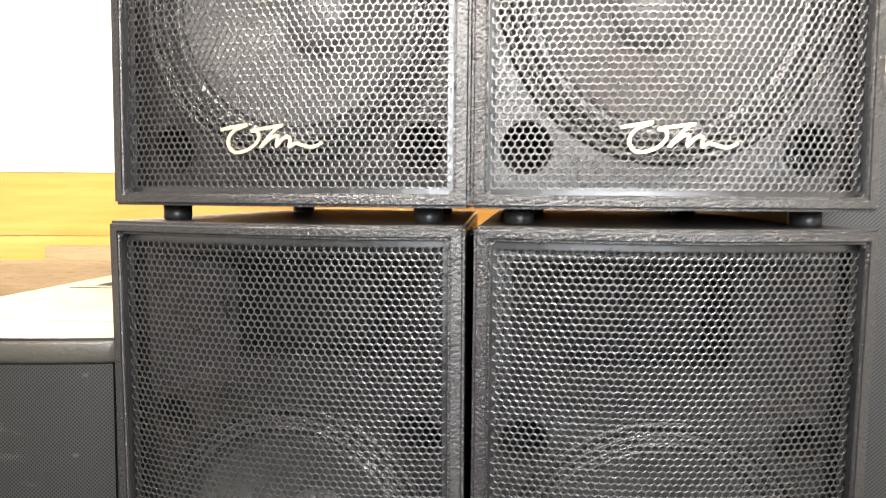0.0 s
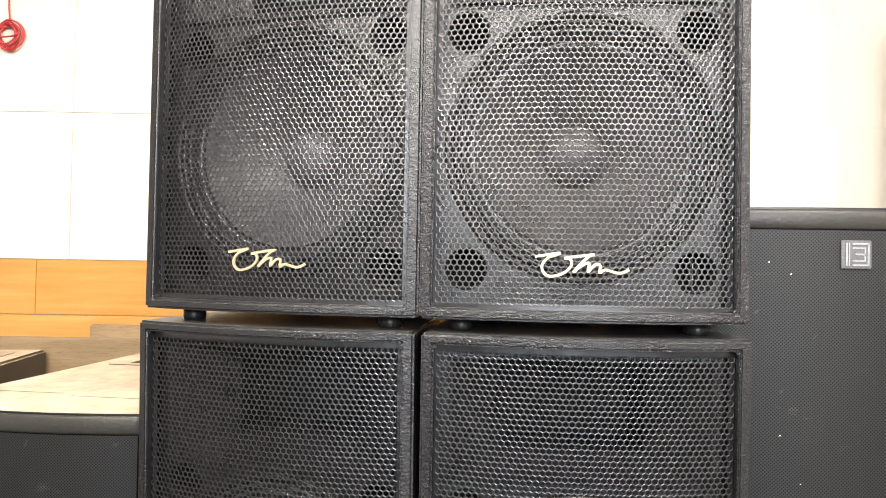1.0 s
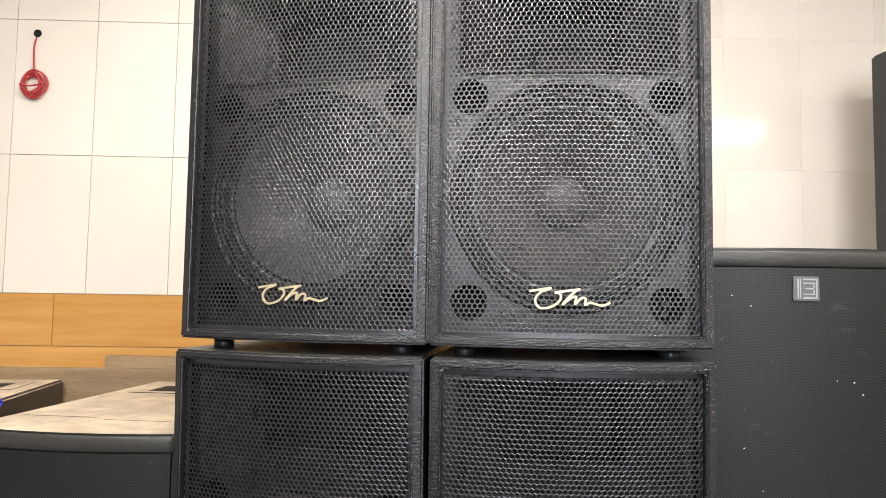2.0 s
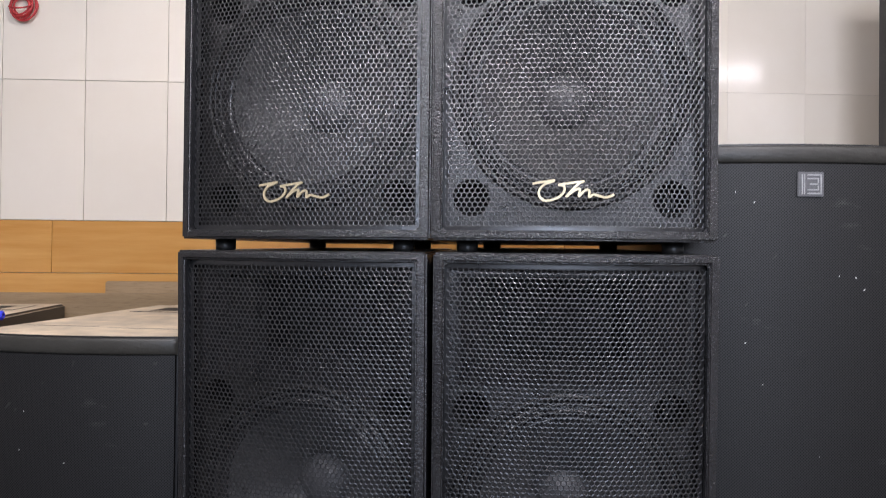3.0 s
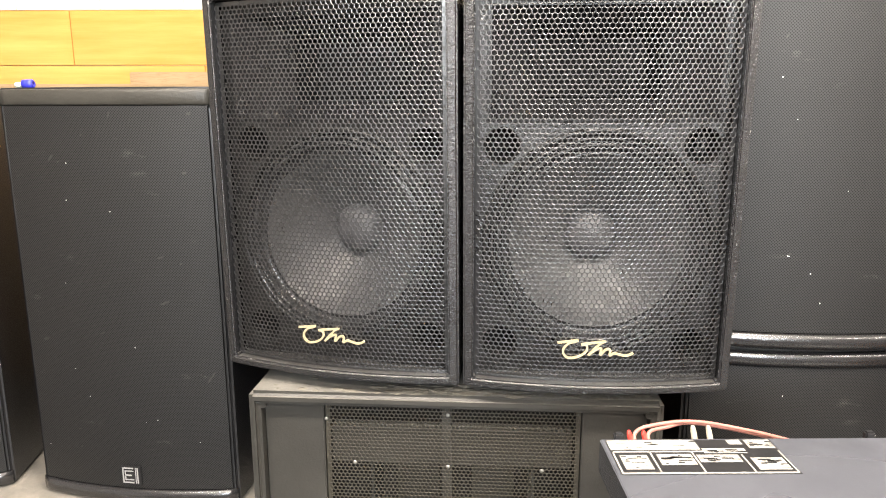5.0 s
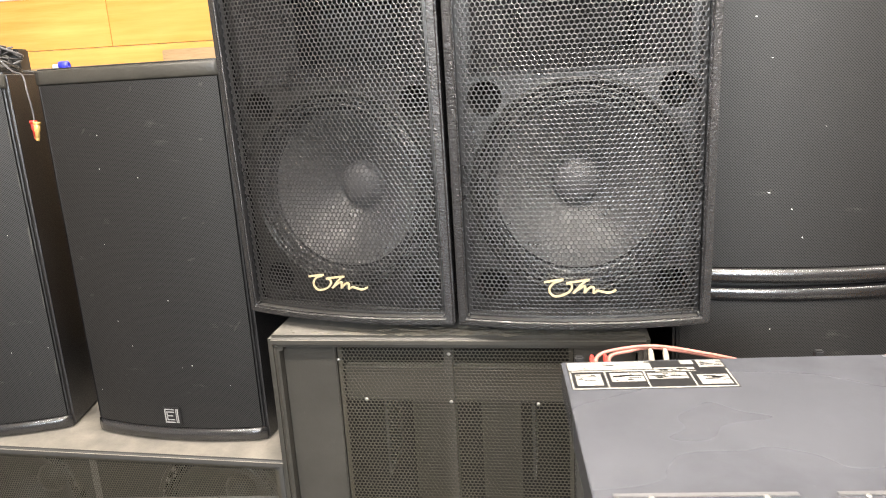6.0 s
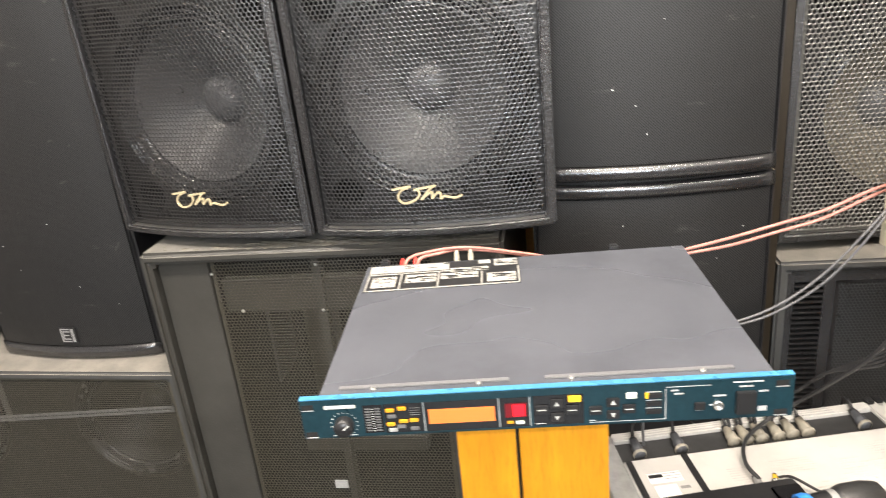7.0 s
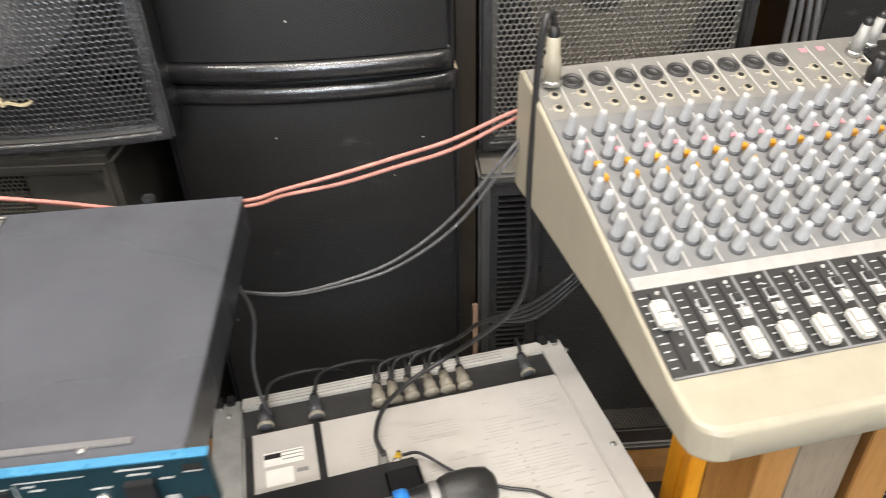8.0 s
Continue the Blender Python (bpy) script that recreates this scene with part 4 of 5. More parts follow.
    for x, z in ((0.2345, 0.0165), (0.2490, 0.0225), (0.2490, 0.0070), (0.2635, 0.0150)):
        k = bit("key", L + x, L + x + 0.0125, z, z + 0.0100, "black", 0.0022, y=-0.0035)
        if x == 0.2490:
            d = 1 if z > 0.01 else -1
            e = bmesh.new()
            e.faces.new([e.verts.new((L + x + 0.0062 + a * 0.0026, -0.0059, z + 0.005 + d * b)) for a, b in ((-1, -0.002), (1, -0.002), (0, 0.0026))])
            part("arrow_mark", e, M["print"], k)
        else:
            bit("key_mark", L + x + 0.002, L + x + 0.0105, z + 0.0044, z + 0.0056, "print", 0.0003, k, y=-0.0058)
    bit("print_bar", L + 0.2345, L + 0.2440, 0.0046, 0.0056, "print_grey", 0.0003, y=-0.0036)
    bit("key", L + 0.2660, L + 0.2785, 0.0285, 0.0355, "yellow", 0.0022, y=-0.0035, label="yellow key")
    for x, z in ((0.2860, 0.0125), (0.3025, 0.0205), (0.3025, 0.0068), (0.3175, 0.0125)):
        k = bit("key", L + x, L + x + 0.0122, z, z + 0.0098, "black", 0.0022)
        if x == 0.3025:
            d = 1 if z > 0.01 else -1
            e = bmesh.new()
            e.faces.new([e.verts.new((L + x + 0.0061 + a * 0.0027, -0.0054, z + 0.005 + d * b)) for a, b in ((-1, -0.0022), (1, -0.0022), (0, 0.0028))])
            part("arrow_mark", e, M["print"], k)
        else:
            bit("key_mark", L + x + 0.002, L + x + 0.0102, z + 0.0044, z + 0.0056, "print", 0.0003, k, y=-0.0053)
    bit("key", L + 0.3207, L + 0.3308, 0.0288, 0.0352, "pale_key", 0.0022)
    for z in (0.0275, 0.0185, 0.0098):
        bit("key", L + 0.3395, L + 0.3545, z, z + 0.0055, "black", 0.0018)
        bit("key_mark", L + 0.3395, L + 0.3540, z + 0.0060, z + 0.0070, "print_grey", 0.0003)
    bit("key", L + 0.3384, L + 0.3422, 0.0275, 0.0340, "yellow", 0.002, label="yellow key")
    for x0, x1, z0, z1 in ((0.286, 0.3585, 0.0028, 0.0036), (0.3576, 0.3584, 0.0036, 0.0365), (0.286, 0.292, 0.0046, 0.0060), (0.3584, 0.400, 0.0378, 0.0387), (0.4198, 0.4475, 0.0390, 0.0406)):
        bit("panel_line", L + x0, L + x1, z0, z1, "print_grey", 0.0003)
    for x0, x1, z in ((0.3625, 0.3700, 0.0334), (0.3660, 0.3745, 0.0296), (0.402, 0.414, 0.0252), (0.4255, 0.4385, 0.0340), (0.4436, 0.4523, 0.0280), (0.3985, 0.4015, 0.0154), (0.386, 0.393, 0.0106)):
        bit("print_bar", L + x0, L + x1, z, z + 0.0018, "print_grey", 0.0003)
    bit("button", L + 0.3845, L + 0.3945, 0.0125, 0.0205, "black", 0.003)
    part("socket", lathe(bmesh.new(), [(0.0050, 0), (0.0050, -0.003), (0.0040, -0.0035), (0.0032, -0.001), (0, -0.001)], 18, "y", (L + 0.4065, -0.003, 0.0160)), M["chrome"], f, "chrome socket", True)
    bit("power_switch", L + 0.4224, L + 0.4406, 0.0065, 0.0305, "black", 0.005, label="black rocker power switch")
    bit("print_bar", L + 0.4436, L + 0.4520, 0.0070, 0.0125, "print_grey", 0.0003)
    # rating label on the lid: worn white bars and boxes
    lab = part("rating_label", boxm(-0.2135, -0.006, 0.246, 0.331, 0.0435, 0.0439), M["black"], t, "worn black and white rating label")
    rnd = random.Random(11)
    for x0, x1, y0, y1 in ((-0.212, -0.102, 0.305, 0.330), (-0.062, -0.045, 0.318, 0.330), (-0.04, -0.008, 0.308, 0.330), (-0.205, -0.172, 0.258, 0.292), (-0.160, -0.118, 0.268, 0.294),
                           (-0.112, -0.062, 0.274, 0.292), (-0.10, -0.048, 0.296, 0.308), (-0.05, -0.012, 0.256, 0.284), (-0.212, -0.008, 0.2475, 0.2505), (-0.167, -0.165, 0.25, 0.302), (-0.116, -0.114, 0.25, 0.302),
                           (-0.058, -0.056, 0.25, 0.292), (-0.212, -0.10, 0.299, 0.302), (-0.212, -0.210, 0.25, 0.302), (-0.009, -0.007, 0.25, 0.302)):
        part("print_block", boxm(x0, x1, y0, y1, 0.0439, 0.0441), M["label_print"], lab)
        if y1 - y0 > 0.01 and x1 - x0 > 0.02:
            for _ in range(12):
                a, b = rnd.uniform(x0, x1 - 0.006), rnd.uniform(y0 + 0.001, y1 - 0.004)
                part("print_gap", boxm(a, min(a + rnd.uniform(0.003, 0.016), x1), b, b + rnd.uniform(0.0008, 0.0035), 0.0441, 0.0442), M["black"], lab)
    for x in (0.12, -0.2):
        part("rear_foot", boxm(x, x + 0.012, 0.335, 0.345, 0.03, 0.05, bev=0.002), M["black"], t)
    return t


rack_unit()
post = thing("wooden_post", pose(0.455, 0.20, 0), "orange varnished pine post under the rack unit", "stand")
part("board", boxm(-0.080, -0.0175, 0, 0.022, FLOOR, 0.80, bev=0.002), M["wood_orange"], post)
part("board", boxm(-0.0135, 0.080, 0, 0.022, FLOOR, 0.80, bev=0.002), M["wood_orange"], post)
part("side_board", boxm(-0.080, -0.058, 0.0225, 0.20, FLOOR, 0.80, bev=0.002), M["wood_orange"], post)
part("side_board", boxm(0.058, 0.080, 0.0225, 0.20, FLOOR, 0.80, bev=0.002), M["wood_brown"], post)


# ---- tan wooden post and console ----
post2 = thing("wooden_post", pose(1.160, 0.365, 0, 0, 0, -4), "glossy brown and tan board post under the mixing console", "stand")
# One glossy front; its grey reflection is painted as a board of its own tint.
for x0, x1, mt in ((0.0, 0.020, "wood_orange"), (0.0205, 0.085, "wood_brown"), (0.0855, 0.128, "wood_light"), (0.1285, 0.198, "wood_reflect")):
    part("board", boxm(x0, x1, 0, 0.022, FLOOR, 0.80, bev=0.0015), M[mt], post2)
part("side_board", boxm(0, 0.022, 0.0225, 0.06, FLOOR, 0.80, bev=0.002), M["wood_orange"], post2)
part("side_board", boxm(0.178, 0.198, 0.0225, 0.06, FLOOR, 0.80, bev=0.002), M["wood_brown"], post2)
post3 = thing("wooden_post", pose(1.366, 0.345, 0, 0, 0, -4), "orange board post beside another under the console", "stand")
part("board", boxm(0, 0.05, 0, 0.022, FLOOR, 0.80, bev=0.0015), M["wood_light"], post3)
part("side_board", boxm(0, 0.022, 0.0225, 0.15, FLOOR, 0.80, bev=0.002), M["wood_orange"], post3)


gear = thing("equipment_case", pose(1.60, 0.60, FLOOR), "black equipment case with a red mark, standing on the floor", "equipment case")
part("case", boxm(0, 0.36, 0, 0.28, 0, 0.34, bev=0.006), M["cab"], gear)
part("red_mark", boxm(0.068, 0.092, -0.0012, 0.0, 0.308, 0.320), M["red"], gear, "small red mark")
part("panel_line", boxm(0.03, 0.33, -0.001, 0.0, 0.286, 0.290), M["side_grey"], gear)
part("panel_line", boxm(0.03, 0.33, -0.001, 0.0, 0.262, 0.2645), M["side_grey"], gear)


def mixing_console():
    W = 0.56
    t = thing("mixing_console", pose(0.979, 0.556, 0.801, 0, 0, 5.5), "cream mixing console with grey knobs and white faders, on posts", "mixing console")
    prof = [(0, 0.0), (0, 0.126), (-0.004, 0.134), (-0.010, 0.1352), (-0.367, 0.0255), (-0.378, 0.0235), (-0.4085, 0.0205), (-0.4125, 0.0190), (-0.4145, 0.0155), (-0.4160, -0.0070), (-0.4140, -0.0100), (-0.408, -0.0110), (-0.33, -0.010), (-0.25, 0.0)]
    bm = bmesh.new()
    R = 0.024
    # stations along the width; near both ends the wrist rest turns in on a round corner, and the end edges are eased
    ends = (0.0, 0.0004, 0.0012, 0.0022, 0.0036, 0.0055, 0.008, 0.011, 0.015, 0.0195, R)
    rows = []
    for x in [*ends, *(W - e for e in ends[::-1])]:
        e = min(x, W - x)
        pull = R - math.sqrt(max(0.0, R * R - (R - e) ** 2))
        ease = 0.003 - math.sqrt(max(0.0, 0.003 ** 2 - (0.003 - min(e, 0.003)) ** 2))
        row = []
        for y, z in prof:
            k = min(1.0, max(0.0, (-y - 0.372) / 0.03))
            row.append(bm.verts.new((x, y + pull * k + (ease if y < -0.36 else 0), z - (ease if z > 0.012 else -ease if z < -0.005 else 0))))
        rows.append(row)
    n = len(prof)
    bm.faces.new(rows[0])
    bm.faces.new(rows[-1][::-1])
    for A, B in zip(rows, rows[1:]):
        for k in range(n):
            bm.faces.new((A[k], A[(k + 1) % n], B[(k + 1) % n], B[k]))
    hs = part("housing", bm, M["beige"], t, "cream steel housing with a round-cornered wrist rest")
    for p in hs.data.polygons:
        p.use_smooth = -0.416 < p.center.y < -0.4105 and len(p.vertices) == 4 and abs(p.normal.z) < 0.9 and p.center.x > 0.03
    slope = math.degrees(math.atan2(0.1005, 0.327))
    # both panels lie in the slope; y runs up it
    F = pose(0, -0.040, 0.126, slope)
    deck = part("connector_deck", boxm(0.004, W - 0.004, -0.0528, 0.030, 0, 0.0022), M["panel"], t, "grey connector deck", m=F)
    face = part("control_panel", boxm(0.004, W - 0.004, -0.341, -0.053, 0, 0.0022), M["panel_grey"], t, "grey control panel", m=F)
    N, P, U0 = 16, 0.0294, 0.016
    xlr = knob = nut = None
    for c in range(N):
        u = U0 + c * P
        if 1 <= c < 10:
            pm = pose(u, 0.003, 0.0022)
            if xlr is None:
                xlr = part("xlr_socket", lathe(bmesh.new(), [(0.0118, 0), (0.0116, 0.0020), (0.0104, 0.0022), (0.0100, 0.0008), (0.0072, 0.0008), (0.0070, 0.0016), (0.0058, 0.0016), (0.0056, 0.0006), (0, 0.0006)], 24, "z"), M["panel_dark"], deck, "dark round socket", True, pm)
            else:
                same(xlr, deck, pm)
        for du, v in ((0.0042, -0.0165), (0.0020, -0.0365)):
            pm = pose(u + du, v, 0.0022)
            if nut is None:
                nut = part("jack", lathe(bmesh.new(), [(0.0062, 0), (0.0060, 0.0016), (0.0034, 0.0020)], 14, "z"), M["beige"], deck, "cream jack nut", True, pm)
                bore = part("jack_hole", lathe(bmesh.new(), [(0.0034, 0.0019), (0.0030, 0.0004), (0, 0.0004)], 12, "z"), M["dark"], deck, "", True, pm)
            else:
                same(nut, deck, pm)
                same(bore, deck, pm)
        part("print_bar", boxm(u - 0.007, u - 0.001, -0.0158, -0.0146, 0.0022, 0.0024), M["knob_white"], deck)
        part("print_bar", boxm(u - 0.008, u - 0.0046, -0.036, -0.035, 0.0022, 0.0024), M["knob_white"], deck)
        part("strip_line", boxm(u + P / 2 - 0.0007, u + P / 2 + 0.0007, -0.048, 0.022, 0.0022, 0.0025), M["knob_white"], deck)
        part("strip_line", boxm(u + P / 2 - 0.0007, u + P / 2 + 0.0007, -0.246, -0.064, 0.0022, 0.0025), M["knob_white"], face)
        for r in range(11):
            v = -0.076 - r * 0.0160
            du = (-0.001, 0.003, -0.004)[r % 3]
            tall = 1.45 if r in (0, 8) else 1.2
            pm = pose(u + du, v, 0.0022) @ Matrix.Diagonal((1, 1, tall, 1))
            if knob is None:
                knob = part("knob", lathe(bmesh.new(), [(0.0056, 0.0030), (0.0050, 0.0070), (0.0040, 0.0140), (0.0034, 0.0168), (0.0024, 0.0176), (0, 0.0176)], 14, "z"), M["knob"], face, "pale grey ribbed knob", True, pm)
                skirt = part("knob_skirt", lathe(bmesh.new(), [(0.0070, 0.0), (0.0068, 0.0022), (0.0056, 0.0032), (0, 0.0032)], 14, "z"), M["knob_base"], face, "", True, pose(u + du, v, 0.0022))
                capm = part("knob_cap", lathe(bmesh.new(), [(0.0036, 0.0166), (0.0033, 0.0182), (0, 0.0186)], 12, "z"), M["knob_white"], face, "white knob cap", True, pm)
            else:
                same(knob, face, pm)
                same(skirt, face, pose(u + du, v, 0.0022))
                if r in (0, 8):
                    same(capm, face, pm)
        for v, mat in ((-0.085, "pink"), (-0.102, "pink"), (-0.122, "orange_key"), (-0.139, "orange_key")):
            part("push_key", boxm(u + 0.0060, u + 0.0134, v - 0.0030, v + 0.0030, 0.0022, 0.0080 if mat != "pink" else 0.0032, bev=0.0006), M[mat], face, "orange push key" if mat != "pink" else "pink mark")
        # fader strip
        fs = part("fader_strip", boxm(u - P / 2 + 0.001, u + P / 2 - 0.0022, -0.3395, -0.2615, 0.0022, 0.0026), M["panel_dark"], face, "black fader strip")
        part("fader_slot", boxm(u - 0.0022, u - 0.0002, -0.335, -0.266, 0.0026, 0.0028), M["dark"], fs)
        rb = random.Random(40 + c)
        for k in range(11):
            a, b = rb.uniform(0.002, 0.009), rb.uniform(-0.336, -0.270)
            part("print_bar", boxm(u + a, u + a + rb.uniform(0.001, 0.004), b, b + rb.uniform(0.0010, 0.003), 0.0026, 0.0028), M["print_grey"] if k % 3 else M["print"], fs)
        for k in range(10):
            part("scale_bar", boxm(u - 0.0105, u - (0.004 if k % 2 else 0.006), -0.333 + k * 0.007, -0.3318 + k * 0.007, 0.0026, 0.0028), M["print_grey"], fs)
        for v in (-0.283, -0.297):
            part("button_frame", boxm(u + 0.0035, u + 0.0122, v - 0.0052, v + 0.0052, 0.0026, 0.0030), M["print_grey"], fs)
            part("button", boxm(u + 0.0045, u + 0.0112, v - 0.0035, v + 0.0035, 0.0030, 0.0060, bev=0.0005), M["knob_white"] if v < -0.29 else M["panel_dark"], fs, "small push button")
        part("lamp", lathe(bmesh.new(), [(0.0018, 0), (0.0014, 0.0012), (0, 0.0016)], 10, "z"), M["knob_white"], fs, "", True, pose(u + 0.006, -0.2665, 0.0026))
        vf = -0.290 if c == 0 else -0.326
        bm = boxm(u - 0.0082, u + 0.0056, vf - 0.0128, vf + 0.0128, 0.004, 0.0130, bev=0.0024)
        cap = part("fader_cap", bm, M["knob_white"], face, "white fader cap")
        part("cap_line", boxm(u - 0.0062, u + 0.0036, vf - 0.0005, vf + 0.0005, 0.0130, 0.0132), M["panel"], cap)
    part("label_strip", boxm(0.006, W - 0.006, -0.2608, -0.2488, 0.0022, 0.0028), M["strip_grey"], face, "pale writing strip")
    for x in (0.3185, 0.3400):
        part("warning_mark", boxm(x - 0.004, x + 0.004, 0.011, 0.018, 0.0022, 0.0026), M["pink"], deck)
    part("meter_window", boxm(0.380, W - 0.008, -0.046, 0.016, 0.0024, 0.0050, bev=0.001), M["black_gloss"], deck, "black meter window")
    part("meter_rim", boxm(0.3765, 0.3790, -0.046, 0.018, 0.0024, 0.0046), M["knob_white"], deck)
    return t


mixing_console()


def plug(name, m, label, mat, r=0.0085, h=0.05, relief="black", collar="chrome"):
    """A cable plug standing along local z."""
    t = thing(name, m, label, "plug")
    part("barrel", lathe(bmesh.new(), [(0, 0), (r, 0), (r, h * 0.55), (r * 0.8, h * 0.62), (r * 0.75, h), (0, h)], 18, "z"), mat, t, "", True)
    part("strain_relief", lathe(bmesh.new(), [(r * 0.7, h), (r * 0.66, h * 1.12), (r * 0.4, h * 1.22), (0, h * 1.22)], 14, "z"), M[relief], t, "", True)
    part("collar", lathe(bmesh.new(), [(r * 1.1, -0.001), (r * 1.25, 0.001), (r * 1.25, 0.004), (r, 0.005)], 18, "z"), M[collar], t, "", True)
    return t


plug("microphone_plug", pose(1.004, 0.516, 0.932), "cream plug with black strain relief, plugged into the console", M["beige"], 0.009, 0.048)
plug("jack_plug", pose(1.352, 0.55, 0.929, 8, 6, 0), "pale plug in the console's connector deck", M["side_grey"], 0.0075, 0.034)
plug("jack_plug", pose(1.378, 0.565, 0.932, 4, 10, 0), "pale plug in the console's connector deck", M["side_grey"], 0.007, 0.032)
plug("jack_plug", pose(1.345, 0.50, 0.914, 12, -5, 0), "black plug in the console's connector deck", M["black"], 0.009, 0.032)


def cable(name, pts, r, mat, label, per=8):
    return tagged(part(name, tube(bmesh.new(), pts, r, 8, per), M[mat], None, "", True), label, "cable")


# salmon pair from the rack unit's rear sockets to the console
for k in (0, 1):
    dx, dz = k * 0.018, -k * 0.012
    cable("signal_cable", [(0.297 + dx, 0.500, 0.826), (0.299 + dx, 0.520, 0.840), (0.325 + dx, 0.530, 0.846 - k * 0.003), (0.385, 0.540 + k * 0.008, 0.846 - k * 0.006), (0.47, 0.55 + k * 0.008, 0.826 - k * 0.006), (0.57, 0.565, 0.797 + dz * 0.5),
                           (0.67, 0.58, 0.792 + dz * 0.6), (0.712, 0.58, 0.802 + dz * 0.6), (0.778, 0.58, 0.816 + dz), (0.844, 0.58, 0.832 + dz), (0.91, 0.58, 0.849 + dz), (0.985, 0.585, 0.876 + dz * 0.7), (1.05, 0.60, 0.88)], 0.0025, "pink_cable",
          "salmon audio cable from the rack unit to the console")
for x, c in ((0.292, "red"), (0.311, "red"), (0.372, "tan_plastic"), (0.392, "tan_plastic")):
    plug("phono_plug", pose(x, 0.494, 0.823, -62 if c == "red" else -38), ("red" if c == "red" else "cream") + " phono plug behind the rack unit", M[c], 0.0050, 0.030, c)

# grey pair from under the rack unit to the console
for k in (0, 1):
    o = k * 0.010
    cable("signal_cable", [(0.56, 0.50, 0.76), (0.62, 0.53, 0.71), (0.697, 0.54, 0.684 - o * 0.2), (0.765, 0.54, 0.693 - o * 0.5), (0.835, 0.54, 0.718 - o), (0.903 + o * 0.6, 0.54, 0.77 - o), (0.974, 0.545, 0.852 - o), (1.02, 0.585, 0.875)], 0.0019, "grey_cable",
          "thin grey cable hanging between rack unit and console")
cable("power_cable", [(0.655, 0.50, 0.74), (0.662, 0.52, 0.67), (0.647, 0.53, 0.59), (0.643, 0.545, 0.52), (0.648, 0.56, 0.465)], 0.0022, "grey_cable", "grey cable dropping behind the rack unit to the grey mixer")

# black microphone lead from the console down to the grey mixer
cable("microphone_cable", [(1.004, 0.516, 0.990), (1.000, 0.512, 1.004), (0.991, 0.502, 1.000), (0.986, 0.500, 0.968), (0.984, 0.50, 0.91), (0.982, 0.50, 0.825), (0.986, 0.50, 0.712), (0.972, 0.505, 0.655), (0.935, 0.55, 0.575), (0.905, 0.60, 0.505), (0.848, 0.583, 0.482),
                           (0.806, 0.546, 0.475), (0.790, 0.497, 0.472), (0.799, 0.462, 0.468)], 0.0034, "black_cable", "black microphone lead looping from console to grey mixer")
for k, (x, y) in enumerate(((0.798, 0.592), (0.818, 0.595), (0.842, 0.597), (0.871, 0.602))):
    cable("signal_cable", [(1.12, 0.56, 0.74 - k * 0.012), (1.055, 0.525, 0.69 - k * 0.008), (1.0, 0.53, 0.64 - k * 0.008), (0.95, 0.60, 0.56), (0.90 + k * 0.008, 0.645, 0.485 + k * 0.004), (x + 0.012, y + 0.038, 0.478), (x, y + 0.006, 0.466)], 0.0026, "black_cable", "black cable running from console to grey mixer")


# ---- grey mixer lying flat, with receiver and microphone on it ----
side_table = thing("side_table", pose(0.83, 0.42, 0, 0, 0, 5), "low brown wooden table under the grey mixer", "table")
part("table_top", boxm(-0.31, 0.31, -0.27, 0.23, 0.34, 0.366, bev=0.003), M["wood_brown"], side_table)
for x in (-0.28, 0.28):
    for y in (-0.24, 0.20):
        part("leg", boxm(x - 0.02, x + 0.02, y - 0.02, y + 0.02, FLOOR, 0.34, bev=0.002), M["wood_brown"], side_table)


